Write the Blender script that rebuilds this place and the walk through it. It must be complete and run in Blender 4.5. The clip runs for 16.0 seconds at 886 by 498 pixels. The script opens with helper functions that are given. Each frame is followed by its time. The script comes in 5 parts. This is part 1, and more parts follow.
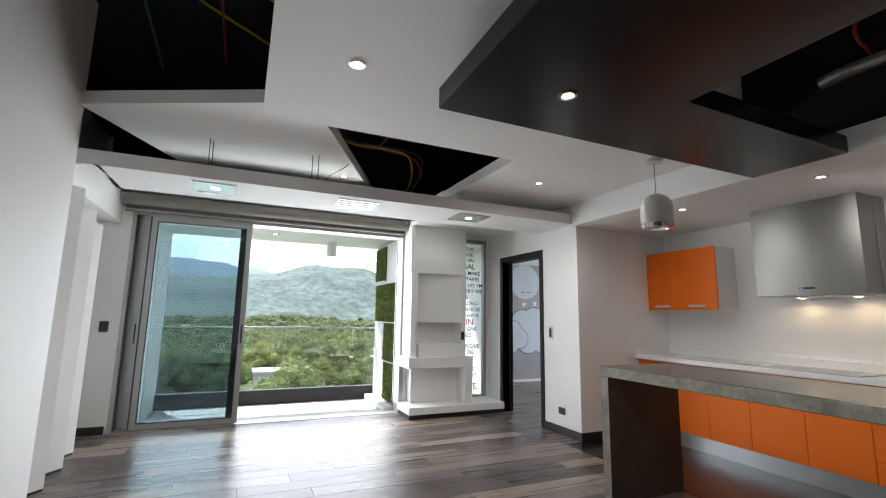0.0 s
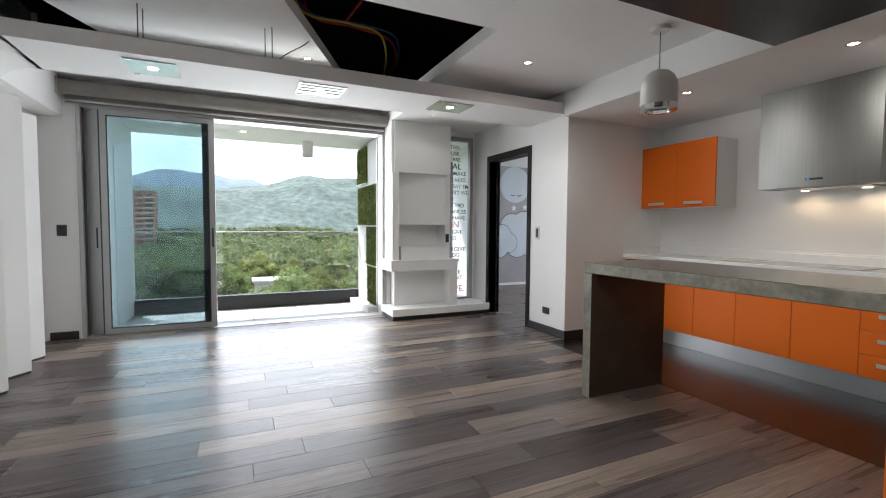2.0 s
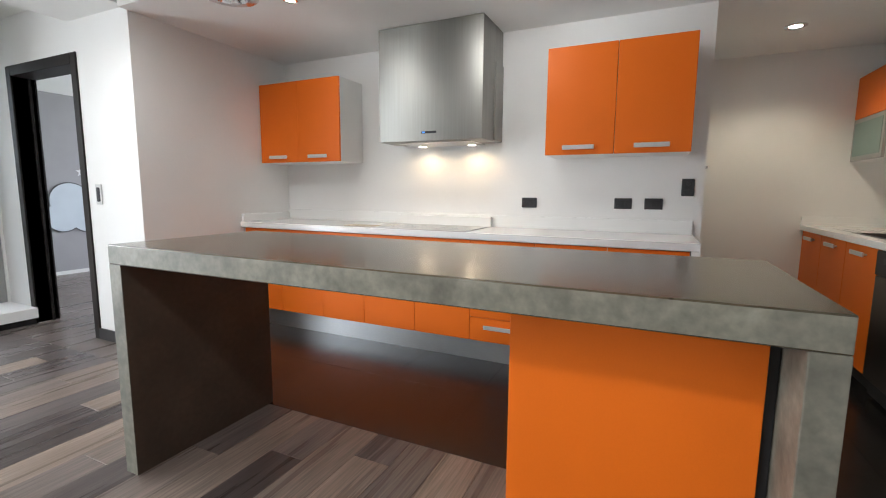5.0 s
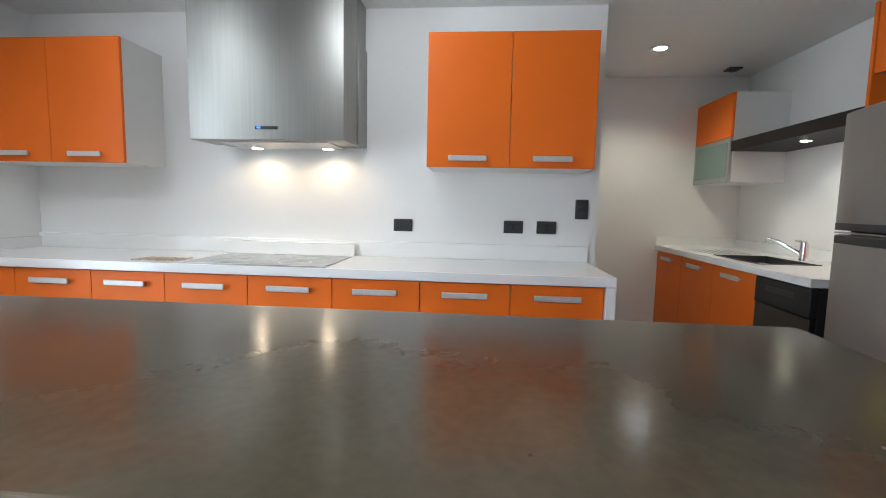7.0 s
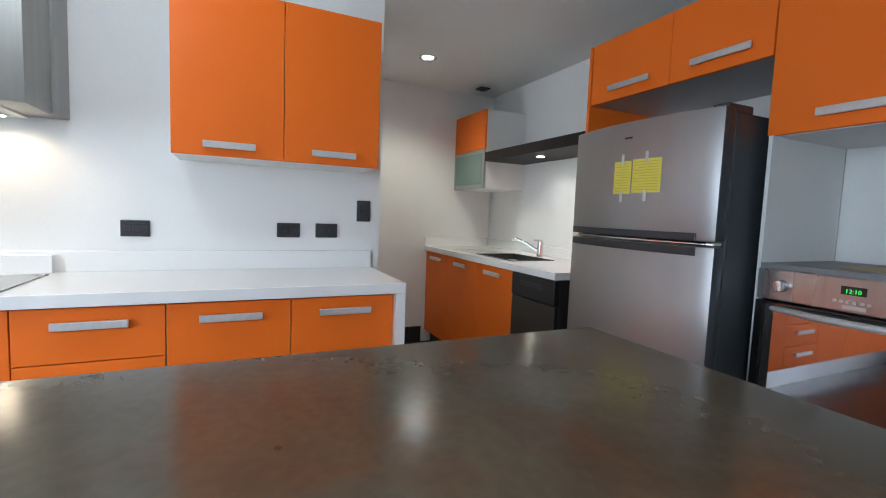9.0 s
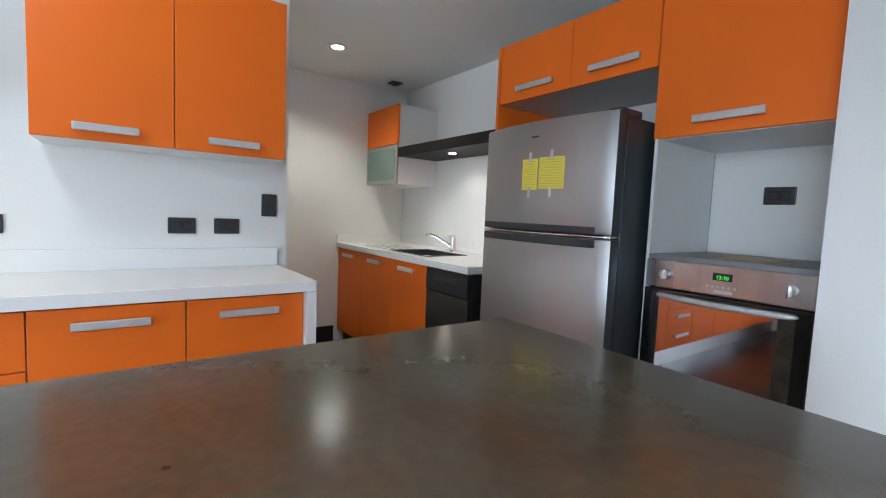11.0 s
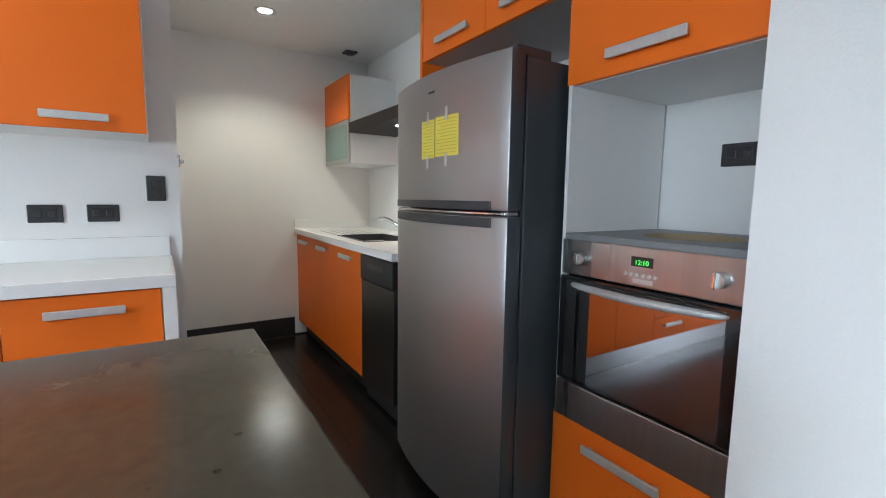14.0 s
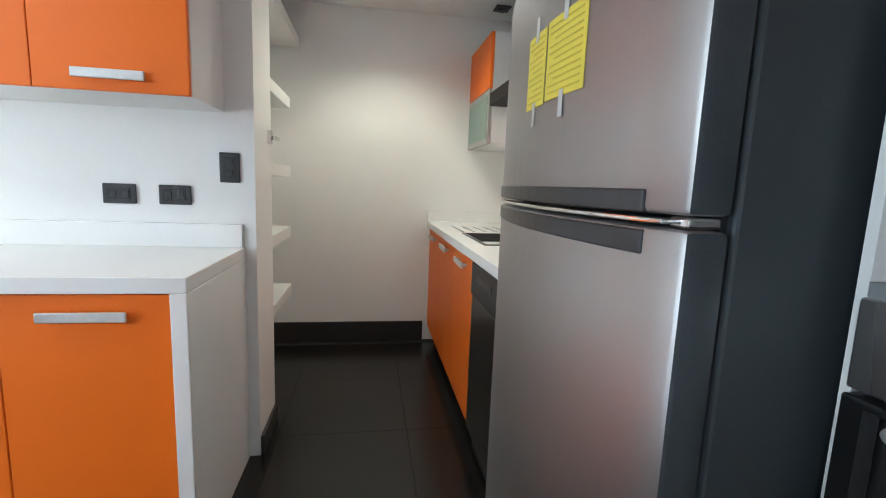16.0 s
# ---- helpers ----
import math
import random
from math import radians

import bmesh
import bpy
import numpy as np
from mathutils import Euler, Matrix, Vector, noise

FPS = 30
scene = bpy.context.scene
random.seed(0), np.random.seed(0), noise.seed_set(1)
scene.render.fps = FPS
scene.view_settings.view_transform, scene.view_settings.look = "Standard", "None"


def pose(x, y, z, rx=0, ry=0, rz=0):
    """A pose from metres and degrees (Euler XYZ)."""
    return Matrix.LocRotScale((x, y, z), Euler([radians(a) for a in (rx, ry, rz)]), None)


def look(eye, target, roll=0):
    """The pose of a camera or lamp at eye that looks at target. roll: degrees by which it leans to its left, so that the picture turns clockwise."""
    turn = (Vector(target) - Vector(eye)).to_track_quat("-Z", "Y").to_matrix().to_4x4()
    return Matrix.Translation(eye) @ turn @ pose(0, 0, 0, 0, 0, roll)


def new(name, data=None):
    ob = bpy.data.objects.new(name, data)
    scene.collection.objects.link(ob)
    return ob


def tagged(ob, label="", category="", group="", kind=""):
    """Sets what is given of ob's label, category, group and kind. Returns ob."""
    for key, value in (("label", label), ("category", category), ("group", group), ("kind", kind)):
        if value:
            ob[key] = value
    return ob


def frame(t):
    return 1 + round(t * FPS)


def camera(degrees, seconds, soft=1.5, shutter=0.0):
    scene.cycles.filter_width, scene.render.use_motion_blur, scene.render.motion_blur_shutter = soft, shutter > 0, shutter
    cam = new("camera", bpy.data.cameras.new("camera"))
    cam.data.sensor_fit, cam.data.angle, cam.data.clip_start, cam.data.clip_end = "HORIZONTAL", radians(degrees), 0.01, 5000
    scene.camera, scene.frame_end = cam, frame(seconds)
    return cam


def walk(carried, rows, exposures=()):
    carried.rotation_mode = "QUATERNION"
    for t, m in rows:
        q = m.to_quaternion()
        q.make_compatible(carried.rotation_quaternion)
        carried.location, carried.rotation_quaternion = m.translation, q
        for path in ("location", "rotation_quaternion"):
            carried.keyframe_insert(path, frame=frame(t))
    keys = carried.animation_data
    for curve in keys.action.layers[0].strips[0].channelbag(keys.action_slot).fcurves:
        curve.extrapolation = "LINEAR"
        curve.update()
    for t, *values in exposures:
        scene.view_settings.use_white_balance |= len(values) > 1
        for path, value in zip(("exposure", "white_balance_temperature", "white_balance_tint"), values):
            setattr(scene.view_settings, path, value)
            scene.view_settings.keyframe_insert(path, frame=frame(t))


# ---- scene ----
cam = camera(89.5, 16.0, 1.1)
PATH = [
    (0, (1.491, 0.604, 1.308), (2.293, 2.411, 1.608), 1.0),
    (0.5, (1.47, 0.63, 1.28), (2.273, 2.454, 1.444), 1.1),
    (1, (1.488, 0.659, 1.245), (2.3, 2.486, 1.293), 1.4),
    (1.5, (1.583, 0.728, 1.228), (2.398, 2.554, 1.187), 1.3),
    (2, (1.764, 0.837, 1.206), (2.6, 2.651, 1.106), 0.4),
    (2.5, (1.884, 0.881, 1.212), (2.871, 2.614, 1.059), -0.5),
    (3, (2.094, 1.049, 1.18), (3.373, 2.576, 1.007), -0.2),
    (3.5, (2.254, 1.163, 1.198), (3.778, 2.443, 1.004), 0.4),
    (4, (2.461, 1.233, 1.205), (4.109, 2.338, 0.954), -0.9),
    (4.2, (2.568, 1.273, 1.189), (4.245, 2.329, 0.921), -0.6),
    (6.3, (3.417, 1.626, 1.175), (5.371, 1.998, 0.97), 1.1),
    (6.5, (3.454, 1.704, 1.207), (5.42, 2.0, 0.99), 1.4),
    (7, (3.674, 1.735, 1.223), (5.657, 1.904, 1.032), 1.2),
    (7.5, (3.763, 1.727, 1.224), (5.756, 1.692, 1.066), 1.4),
    (8, (3.857, 1.757, 1.229), (5.808, 1.343, 1.075), 2.3),
    (8.5, (3.896, 1.774, 1.228), (5.771, 1.095, 1.069), 2.3),
    (9, (3.922, 1.792, 1.225), (5.73, 0.953, 1.066), 2.2),
    (11.5, (3.941, 1.775, 1.214), (5.537, 0.578, 1.066), 2.2),
    (12, (3.9, 1.695, 1.213), (5.493, 0.493, 1.075), 1.8),
    (12.5, (3.831, 1.558, 1.207), (5.472, 0.424, 1.067), 1.6),
    (13, (3.766, 1.432, 1.208), (5.455, 0.374, 1.048), 0.8),
    (13.5, (3.778, 1.341, 1.202), (5.451, 0.262, 1.01), 0.5),
    (14, (3.911, 1.138, 1.199), (5.591, 0.078, 0.968), 0.8),
    (14.5, (4.028, 0.994, 1.197), (5.771, 0.045, 0.95), 1.3),
    (15, (4.179, 0.797, 1.19), (6.048, 0.141, 0.917), 1.1),
    (15.5, (4.298, 0.659, 1.19), (6.224, 0.203, 0.906), 1.3),
    (16, (4.493, 0.613, 1.182), (6.446, 0.286, 0.902), 2.2),
]
walk(cam, [(t, look(eye, target, roll)) for t, eye, target, roll in PATH],
     exposures=[(0, 1.83, 6000, 10), (1.5, 1.8, 6000, 10), (2.5, 1.7, 6000, 11), (3.0, 1.48, 6000, 11), (3.5, 1.55, 6000, 11), (4.0, 2.38, 6000, 10), (4.2, 2.5, 6000, 10), (6.3, 2.6, 5550, 7), (8.5, 2.68, 5250, 6), (9.2, 2.78, 5200, 6), (13, 2.88, 5280, 6), (16, 3.25, 5300, 3)])

# ---- world and sun ----
world = bpy.data.worlds.new("sky")
scene.world = world
world.use_nodes = True
wn = world.node_tree
sky = wn.nodes.new("ShaderNodeTexSky")
sky.sky_type, sky.sun_disc = "NISHITA", False
sky.sun_elevation, sky.sun_rotation = radians(62), radians(-27)
sky.air_density, sky.dust_density = 1.0, 2.0
wn.nodes["Background"].inputs[1].default_value = 0.085
# broken white cloud over the blue
where = wn.nodes.new("ShaderNodeTexCoord")
puff = wn.nodes.new("ShaderNodeTexNoise")
puff.inputs["Scale"].default_value, puff.inputs["Detail"].default_value = 2.6, 6
cover = wn.nodes.new("ShaderNodeMapRange")
cover.inputs[1].default_value, cover.inputs[2].default_value = 0.30, 0.58
white = wn.nodes.new("ShaderNodeMix")
white.data_type = "RGBA"
white.inputs[7].default_value = (11.0, 11.5, 12.2, 1)
wn.links.new(where.outputs["Generated"], puff.inputs[0])
wn.links.new(puff.outputs[0], cover.inputs[0])
wn.links.new(cover.outputs[0], white.inputs[0])
wn.links.new(sky.outputs[0], white.inputs[6])
wn.links.new(white.outputs[2], wn.nodes["Background"].inputs[0])
sun = new("sun", bpy.data.lights.new("sun", "SUN"))
sun.data.energy, sun.data.angle, sun.data.color = 3.2, radians(2), (1.0, 0.96, 0.9)
sun.matrix_world = look((-24, 47, 100), (0, 0, 0))


def lamp(name, place, power, color=(1, 0.85, 0.62), spot=95, size=0.03, aim=(0, 0, -1)):
    ob = new(name, bpy.data.lights.new(name, "SPOT"))
    ob.data.energy, ob.data.color, ob.data.spot_size, ob.data.spot_blend = power * 2.8, color, radians(spot), 0.6
    ob.data.shadow_soft_size = size
    ob.matrix_world = look(place, Vector(place) + Vector(aim))
    return ob


# the sky's light in the opening of the sliding door
day = new("window_daylight", bpy.data.lights.new("window_daylight", "AREA"))
day.data.shape, day.data.size, day.data.size_y = "RECTANGLE", 3.0, 2.3
day.data.energy, day.data.color = 28, (1.0, 0.985, 0.95)
# added fill to brighten the bedroom, in an assumed window out of view
bed = new("bedroom_fill", bpy.data.lights.new("bedroom_fill", "AREA"))
bed.data.shape, bed.data.size, bed.data.size_y, bed.data.energy = "RECTANGLE", 2.5, 1.3, 16
bed.matrix_world = look((9.45, 6.9, 1.5), (5, 6.9, 1.4))
day.matrix_world = look((2.03, 6.89, 1.27), (2.03, 0, 1.27))


# ---- materials ----
def mat(name, color, rough=0.5, metal=0.0, var=0.0, scale=3.0, fine=0.0, bump=0.0, bscale=60.0, stretch=(1, 1, 1),
        rvar=0.0, rand=0.0, coat=0.0, spec=0.5, emit=0.0):
    """A surface with large stains (var), fine grain (fine), relief (bump), uneven gloss and a change from piece to piece (rand)."""
    m = bpy.data.materials.new(name)
    m.use_nodes = True
    t = m.node_tree
    n, l = t.nodes, t.links
    b = n["Principled BSDF"]
    b.inputs["Roughness"].default_value, b.inputs["Metallic"].default_value = rough, metal
    b.inputs["Specular IOR Level"].default_value = spec
    b.inputs["Coat Weight"].default_value = coat
    b.inputs["Coat Roughness"].default_value = 0.15
    co = n.new("ShaderNodeTexCoord")
    mp = n.new("ShaderNodeMapping")
    mp.inputs["Scale"].default_value = stretch
    l.new(co.outputs["Object"], mp.inputs[0])
    vec = mp.outputs[0]
    if rand:
        info = n.new("ShaderNodeObjectInfo")
        mul = n.new("ShaderNodeVectorMath")
        mul.operation = "MULTIPLY"
        l.new(info.outputs["Random"], mul.inputs[0])
        mul.inputs[1].default_value = (37, 53, 71)
        add = n.new("ShaderNodeVectorMath")
        l.new(vec, add.inputs[0])
        l.new(mul.outputs[0], add.inputs[1])
        vec = add.outputs[0]
    big = n.new("ShaderNodeTexNoise")
    big.inputs["Scale"].default_value, big.inputs["Detail"].default_value = scale, 4
    l.new(vec, big.inputs[0])
    sm = n.new("ShaderNodeTexNoise")
    sm.inputs["Scale"].default_value, sm.inputs["Detail"].default_value = bscale, 3
    l.new(vec, sm.inputs[0])

    def spread(sock, lo, hi):
        r = n.new("ShaderNodeMapRange")
        r.inputs[1].default_value, r.inputs[2].default_value = 0.2, 0.8
        half = (hi - lo) * 0.7
        r.inputs[3].default_value, r.inputs[4].default_value = (lo + hi) / 2 - half, (lo + hi) / 2 + half
        l.new(sock, r.inputs[0])
        return r.outputs[0]
    val = spread(big.outputs[0], 1 - var, 1 + var)
    pr = n.new("ShaderNodeMath")
    pr.operation = "MULTIPLY"
    l.new(val, pr.inputs[0])
    l.new(spread(sm.outputs[0], 1 - fine, 1 + fine), pr.inputs[1])
    out = pr.outputs[0]
    if rand:
        r = n.new("ShaderNodeMapRange")
        r.inputs[3].default_value, r.inputs[4].default_value = 1 - rand, 1 + rand
        l.new(info.outputs["Random"], r.inputs[0])
        p2 = n.new("ShaderNodeMath")
        p2.operation = "MULTIPLY"
        l.new(out, p2.inputs[0])
        l.new(r.outputs[0], p2.inputs[1])
        out = p2.outputs[0]
    col = n.new("ShaderNodeVectorMath")
    col.operation = "SCALE"
    col.inputs[0].default_value = color
    l.new(out, col.inputs["Scale"])
    l.new(col.outputs[0], b.inputs["Base Color"])
    if rvar:
        l.new(spread(big.outputs[0], rough - rvar, rough + rvar), b.inputs["Roughness"])
    if bump:
        bp = n.new("ShaderNodeBump")
        bp.inputs["Strength"].default_value, bp.inputs["Distance"].default_value = bump, 0.004
        l.new(sm.outputs[0], bp.inputs["Height"])
        l.new(bp.outputs[0], b.inputs["Normal"])
    if emit:
        b.inputs["Emission Color"].default_value = (*color, 1)
        b.inputs["Emission Strength"].default_value = emit
    return m


def wood_mat():
    """Grey-brown laminate planks with long grain, each plank of its own tone."""
    m = mat("grey_brown_laminate", (0.15, 0.115, 0.095), 0.3, 0, 0.34, 2.0, 0.3, 0.2, 16, (0.3, 8, 1), 0.06, 0.0, spec=0.22)
    t = m.node_tree
    n, l = t.nodes, t.links
    info = n.new("ShaderNodeObjectInfo")
    ramp = n.new("ShaderNodeValToRGB")
    e = ramp.color_ramp.elements
    e[0].color, e[1].color = (0.062, 0.049, 0.045, 1), (0.27, 0.21, 0.165, 1)
    mid = e.new(0.5)
    mid.color = (0.125, 0.105, 0.1, 1)
    l.new(info.outputs["Random"], ramp.inputs[0])
    sc = [x for x in n if x.type == "VECT_MATH" and x.operation == "SCALE"][0]
    l.new(ramp.outputs[0], sc.inputs[0])
    mp = [x for x in n if x.type == "MAPPING"][0]
    mul = n.new("ShaderNodeVectorMath")
    mul.operation = "MULTIPLY"
    l.new(info.outputs["Random"], mul.inputs[0])
    mul.inputs[1].default_value = (37, 53, 71)
    l.new(mul.outputs[0], mp.inputs["Location"])
    return m


def concrete_mat():
    """Trowelled, waxed concrete: grey-brown clouds, rusty stains and dark pinholes."""
    m = bpy.data.materials.new("polished_concrete")
    m.use_nodes = True
    n, l = m.node_tree.nodes, m.node_tree.links
    b = n["Principled BSDF"]
    co = n.new("ShaderNodeTexCoord")

    def cloud(scale, detail, warp=0.0):
        t = n.new("ShaderNodeTexNoise")
        t.inputs["Scale"].default_value, t.inputs["Detail"].default_value, t.inputs["Distortion"].default_value = scale, detail, warp
        l.new(co.outputs["Object"], t.inputs[0])
        return t.outputs[0]

    def ramp(sock, stops):
        r = n.new("ShaderNodeValToRGB")
        e = r.color_ramp.elements
        r.color_ramp.interpolation = "EASE"
        e[0].position, e[0].color = stops[0][0], (*stops[0][1], 1)
        e[1].position, e[1].color = stops[-1][0], (*stops[-1][1], 1)
        for q, c in stops[1:-1]:
            e.new(q).color = (*c, 1)
        l.new(sock, r.inputs[0])
        return r.outputs[0]

    def blend(kind, f, x, y):
        mx = n.new("ShaderNodeMix")
        mx.data_type, mx.blend_type = "RGBA", kind
        for sock, i in ((f, 0), (x, 6), (y, 7)):
            if hasattr(sock, "is_linked"):
                l.new(sock, mx.inputs[i])
            else:
                mx.inputs[i].default_value = sock
        return mx.outputs[2]
    base = ramp(cloud(2.4, 4, 0.5), ((0.25, (0.062, 0.052, 0.034)), (0.5, (0.1, 0.082, 0.052)), (0.75, (0.15, 0.125, 0.085))))
    rust = ramp(cloud(4.5, 3, 0.5), ((0.5, (0, 0, 0)), (0.75, (0.6, 0.6, 0.6))))
    col = blend("MIX", rust, base, (0.12, 0.058, 0.027, 1))
    grain = ramp(cloud(55, 4), ((0.3, (0.94, 0.94, 0.94)), (0.7, (1.06, 1.06, 1.06))))
    col = blend("MULTIPLY", 1.0, col, grain)
    pits = n.new("ShaderNodeTexVoronoi")
    pits.inputs["Scale"].default_value = 9
    l.new(co.outputs["Object"], pits.inputs[0])
    col = blend("MULTIPLY", 1.0, col, ramp(pits.outputs["Distance"], ((0.02, (0.3, 0.28, 0.26)), (0.05, (1, 1, 1)))))
    l.new(col, b.inputs["Base Color"])
    b.inputs["Roughness"].default_value = 0.18
    b.inputs["Specular IOR Level"].default_value = 0.5
    return m


def glass_mat(name, color, rough=0.0):
    m = bpy.data.materials.new(name)
    m.use_nodes = True
    t = m.node_tree
    n, l = t.nodes, t.links
    n.remove(n["Principled BSDF"])
    tr, gl, mix, fr = (n.new("ShaderNodeBsdfTransparent"), n.new("ShaderNodeBsdfGlossy"), n.new("ShaderNodeMixShader"), n.new("ShaderNodeFresnel"))
    tr.inputs[0].default_value = (*color, 1)
    gl.inputs["Roughness"].default_value = rough
    fr.inputs[0].default_value = 1.5
    l.new(fr.outputs[0], mix.inputs[0])
    l.new(tr.outputs[0], mix.inputs[1])
    l.new(gl.outputs[0], mix.inputs[2])
    l.new(mix.outputs[0], n["Material Output"].inputs[0])
    return m


def glow(name, color, power):
    m = bpy.data.materials.new(name)
    m.use_nodes = True
    b = m.node_tree.nodes["Principled BSDF"]
    b.inputs["Base Color"].default_value = (*color, 1)
    b.inputs["Emission Color"].default_value = (*color, 1)
    b.inputs["Emission Strength"].default_value = power
    return m


M_WALL = mat("white_wall_paint", (0.83, 0.825, 0.81), 0.6, 0, 0.025, 1.3, 0.015, 0.12, 180)
M_CEIL = mat("white_ceiling_paint", (0.84, 0.835, 0.82), 0.7, 0, 0.03, 1.1, 0.01, 0.1, 150)
M_GLOSSWHITE = mat("white_quartz", (0.87, 0.87, 0.855), 0.14, 0, 0.01, 4, 0.006, 0, 300)
M_CABWHITE = mat("white_melamine", (0.76, 0.755, 0.74), 0.4, 0, 0.02, 3, 0.01)
M_BLACKCEIL = mat("black_gloss_ceiling_paint", (0.009, 0.009, 0.011), 0.26, 0, 0.35, 2, 0.1, 0.03, 40, spec=0.22)
M_VOID = mat("black_sprayed_concrete", (0.006, 0.006, 0.007), 0.95, 0, 0.6, 3, 0.3, 0.5, 20)
M_ORANGE = mat("orange_lacquer", (0.84, 0.172, 0.007), 0.45, 0, 0.03, 2.5, 0.015, 0.05, 200, spec=0.3)
M_STEEL = mat("brushed_steel", (0.47, 0.46, 0.45), 0.3, 1, 0.06, 2, 0.07, 0.04, 40, (1, 1, 0.03), 0.05)
M_STEELF = mat("smooth_stainless_steel", (0.44, 0.435, 0.435), 0.47, 1, 0.02, 1.5, 0.012, 0.015, 300, (1, 1, 1), 0.02)
M_STEELH = mat("brushed_steel_hood", (0.36, 0.355, 0.33), 0.5, 1, 0.08, 4.5, 0.05, 0.02, 60, (1, 1, 0.03), 0.05)
M_STEELH.node_tree.nodes["Principled BSDF"].inputs["Anisotropic"].default_value = 0.5
M_STEELH.node_tree.nodes["Principled BSDF"].inputs["Anisotropic Rotation"].default_value = 0.25
M_HANDLE = mat("satin_aluminium", (0.62, 0.62, 0.61), 0.42, 0.45, 0.04, 5, 0.05, 0, 80)
M_ALU = mat("grey_aluminium_frame", (0.42, 0.42, 0.41), 0.42, 0.5, 0.04, 4, 0.04, 0, 90)
M_PLINTH = mat("pale_brushed_plinth", (0.66, 0.67, 0.68), 0.34, 1, 0.03, 2, 0.04, 0.02, 60, (1, 1, 6))
M_ALUDARK = mat("dark_aluminium_track", (0.06, 0.06, 0.06), 0.4, 0.4, 0.1, 5)
M_CONCRETE = concrete_mat()
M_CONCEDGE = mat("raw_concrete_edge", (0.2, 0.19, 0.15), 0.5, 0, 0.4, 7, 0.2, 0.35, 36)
M_CONCDARK = mat("darker_concrete", (0.05, 0.038, 0.028), 0.45, 0, 0.3, 4, 0.15, 0.1, 40)
M_WOOD = wood_mat()
M_TILE = mat("dark_porcelain_tile", (0.012, 0.0105, 0.0098), 0.25, 0, 0.12, 3, 0.08, 0, 60, rand=0.08, spec=0.36)
M_GROUT = mat("dark_grout", (0.01, 0.009, 0.0085), 0.9, 0, 0.1, 10)
M_BASEB = mat("dark_baseboard", (0.022, 0.02, 0.02), 0.45, 0, 0.1, 4)
M_DOORFR = mat("dark_wenge_door_frame", (0.014, 0.01, 0.009), 0.5, 0, 0.25, 6, 0.15, 0.1, 50, (1, 1, 0.1), spec=0.25)
M_GLASST = glass_mat("tinted_glass", (0.64, 0.73, 0.77))
M_GLASS = glass_mat("clear_glass", (0.975, 0.985, 0.98))
M_FROST = mat("frosted_green_glass", (0.2, 0.29, 0.26), 0.3, 0, 0.05, 3)
M_BLIND = mat("grey_blind_fabric", (0.21, 0.195, 0.175), 0.85, 0, 0.1, 6, 0.1, 0.2, 250)
M_PLASTIC = mat("black_plastic", (0.02, 0.02, 0.021), 0.4, 0, 0.1, 10)
M_PLASTICG = mat("dark_grey_plastic", (0.032, 0.032, 0.035), 0.33, 0, 0.1, 10)
M_FRSIDE = mat("dark_grey_fridge_side", (0.046, 0.055, 0.063), 0.42, 0.2, 0.08, 3, 0.05, 0.1, 220)
M_OVENGLASS = mat("black_oven_glass", (0.008, 0.008, 0.008), 0.04, 0, 0, 3, coat=0.5, spec=0.9)
M_PAPER = mat("yellow_paper", (0.8, 0.68, 0.09), 0.8, 0, 0.05, 8)
M_INK = mat("dark_ink", (0.6, 0.49, 0.06), 0.8)
M_TAPE = mat("clear_tape", (0.62, 0.62, 0.6), 0.3)
M_MOSS = mat("green_moss", (0.11, 0.14, 0.022), 0.95, 0, 0.4, 12, 0.5, 0.6, 70)
M_BALTILE = mat("light_stone_tile", (0.5, 0.49, 0.475), 0.4, 0, 0.08, 3, 0.06, 0.05, 60, rand=0.05)
M_DARKMETAL = mat("dark_balcony_curb", (0.02, 0.02, 0.021), 0.5, 0, 0.15, 4)
M_PEND = mat("grey_pendant_enamel", (0.6, 0.59, 0.55), 0.35, 0, 0.03, 4)
M_CHROME = mat("chrome", (0.75, 0.75, 0.75), 0.12, 1)
M_SOIL = mat("black_frame_metal", (0.03, 0.03, 0.03), 0.6)
M_BULB = glow("lit_bulb", (1.0, 0.85, 0.55), 4.5)
M_BULBW = glow("lit_white_bulb", (1.0, 0.96, 0.88), 4.5)
M_LED = glow("green_display", (0.15, 1.0, 0.08), 0.14)
M_BLUE = glow("blue_display", (0.1, 0.35, 1.0), 0.2)
M_PIPEY = mat("yellow_conduit", (0.5, 0.36, 0.03), 0.6)
M_PIPER = mat("red_conduit", (0.35, 0.03, 0.02), 0.6)
M_PIPEG = mat("green_conduit", (0.06, 0.25, 0.06), 0.6)
M_PIPEB = mat("blue_conduit", (0.04, 0.08, 0.25), 0.6)
M_FOIL = mat("foil_duct", (0.6, 0.58, 0.55), 0.35, 0.9, 0.2, 12, 0.2, 0.8, 30)
M_MURAL = mat("grey_mural_paint", (0.33, 0.32, 0.33), 0.7, 0, 0.06, 2)
M_MURALB = mat("pale_blue_mural_paint", (0.52, 0.57, 0.62), 0.7, 0, 0.05, 3)
M_MURALW = mat("white_mural_paint", (0.72, 0.73, 0.74), 0.7)
M_MURALL = mat("dark_mural_line", (0.1, 0.1, 0.11), 0.7)
M_RED = mat("red_vinyl", (0.6, 0.03, 0.02), 0.5)
M_VINYL = mat("dark_vinyl", (0.045, 0.052, 0.065), 0.5)
M_ROD = mat("thin_dark_wire", (0.12, 0.12, 0.12), 0.5, 0.5)


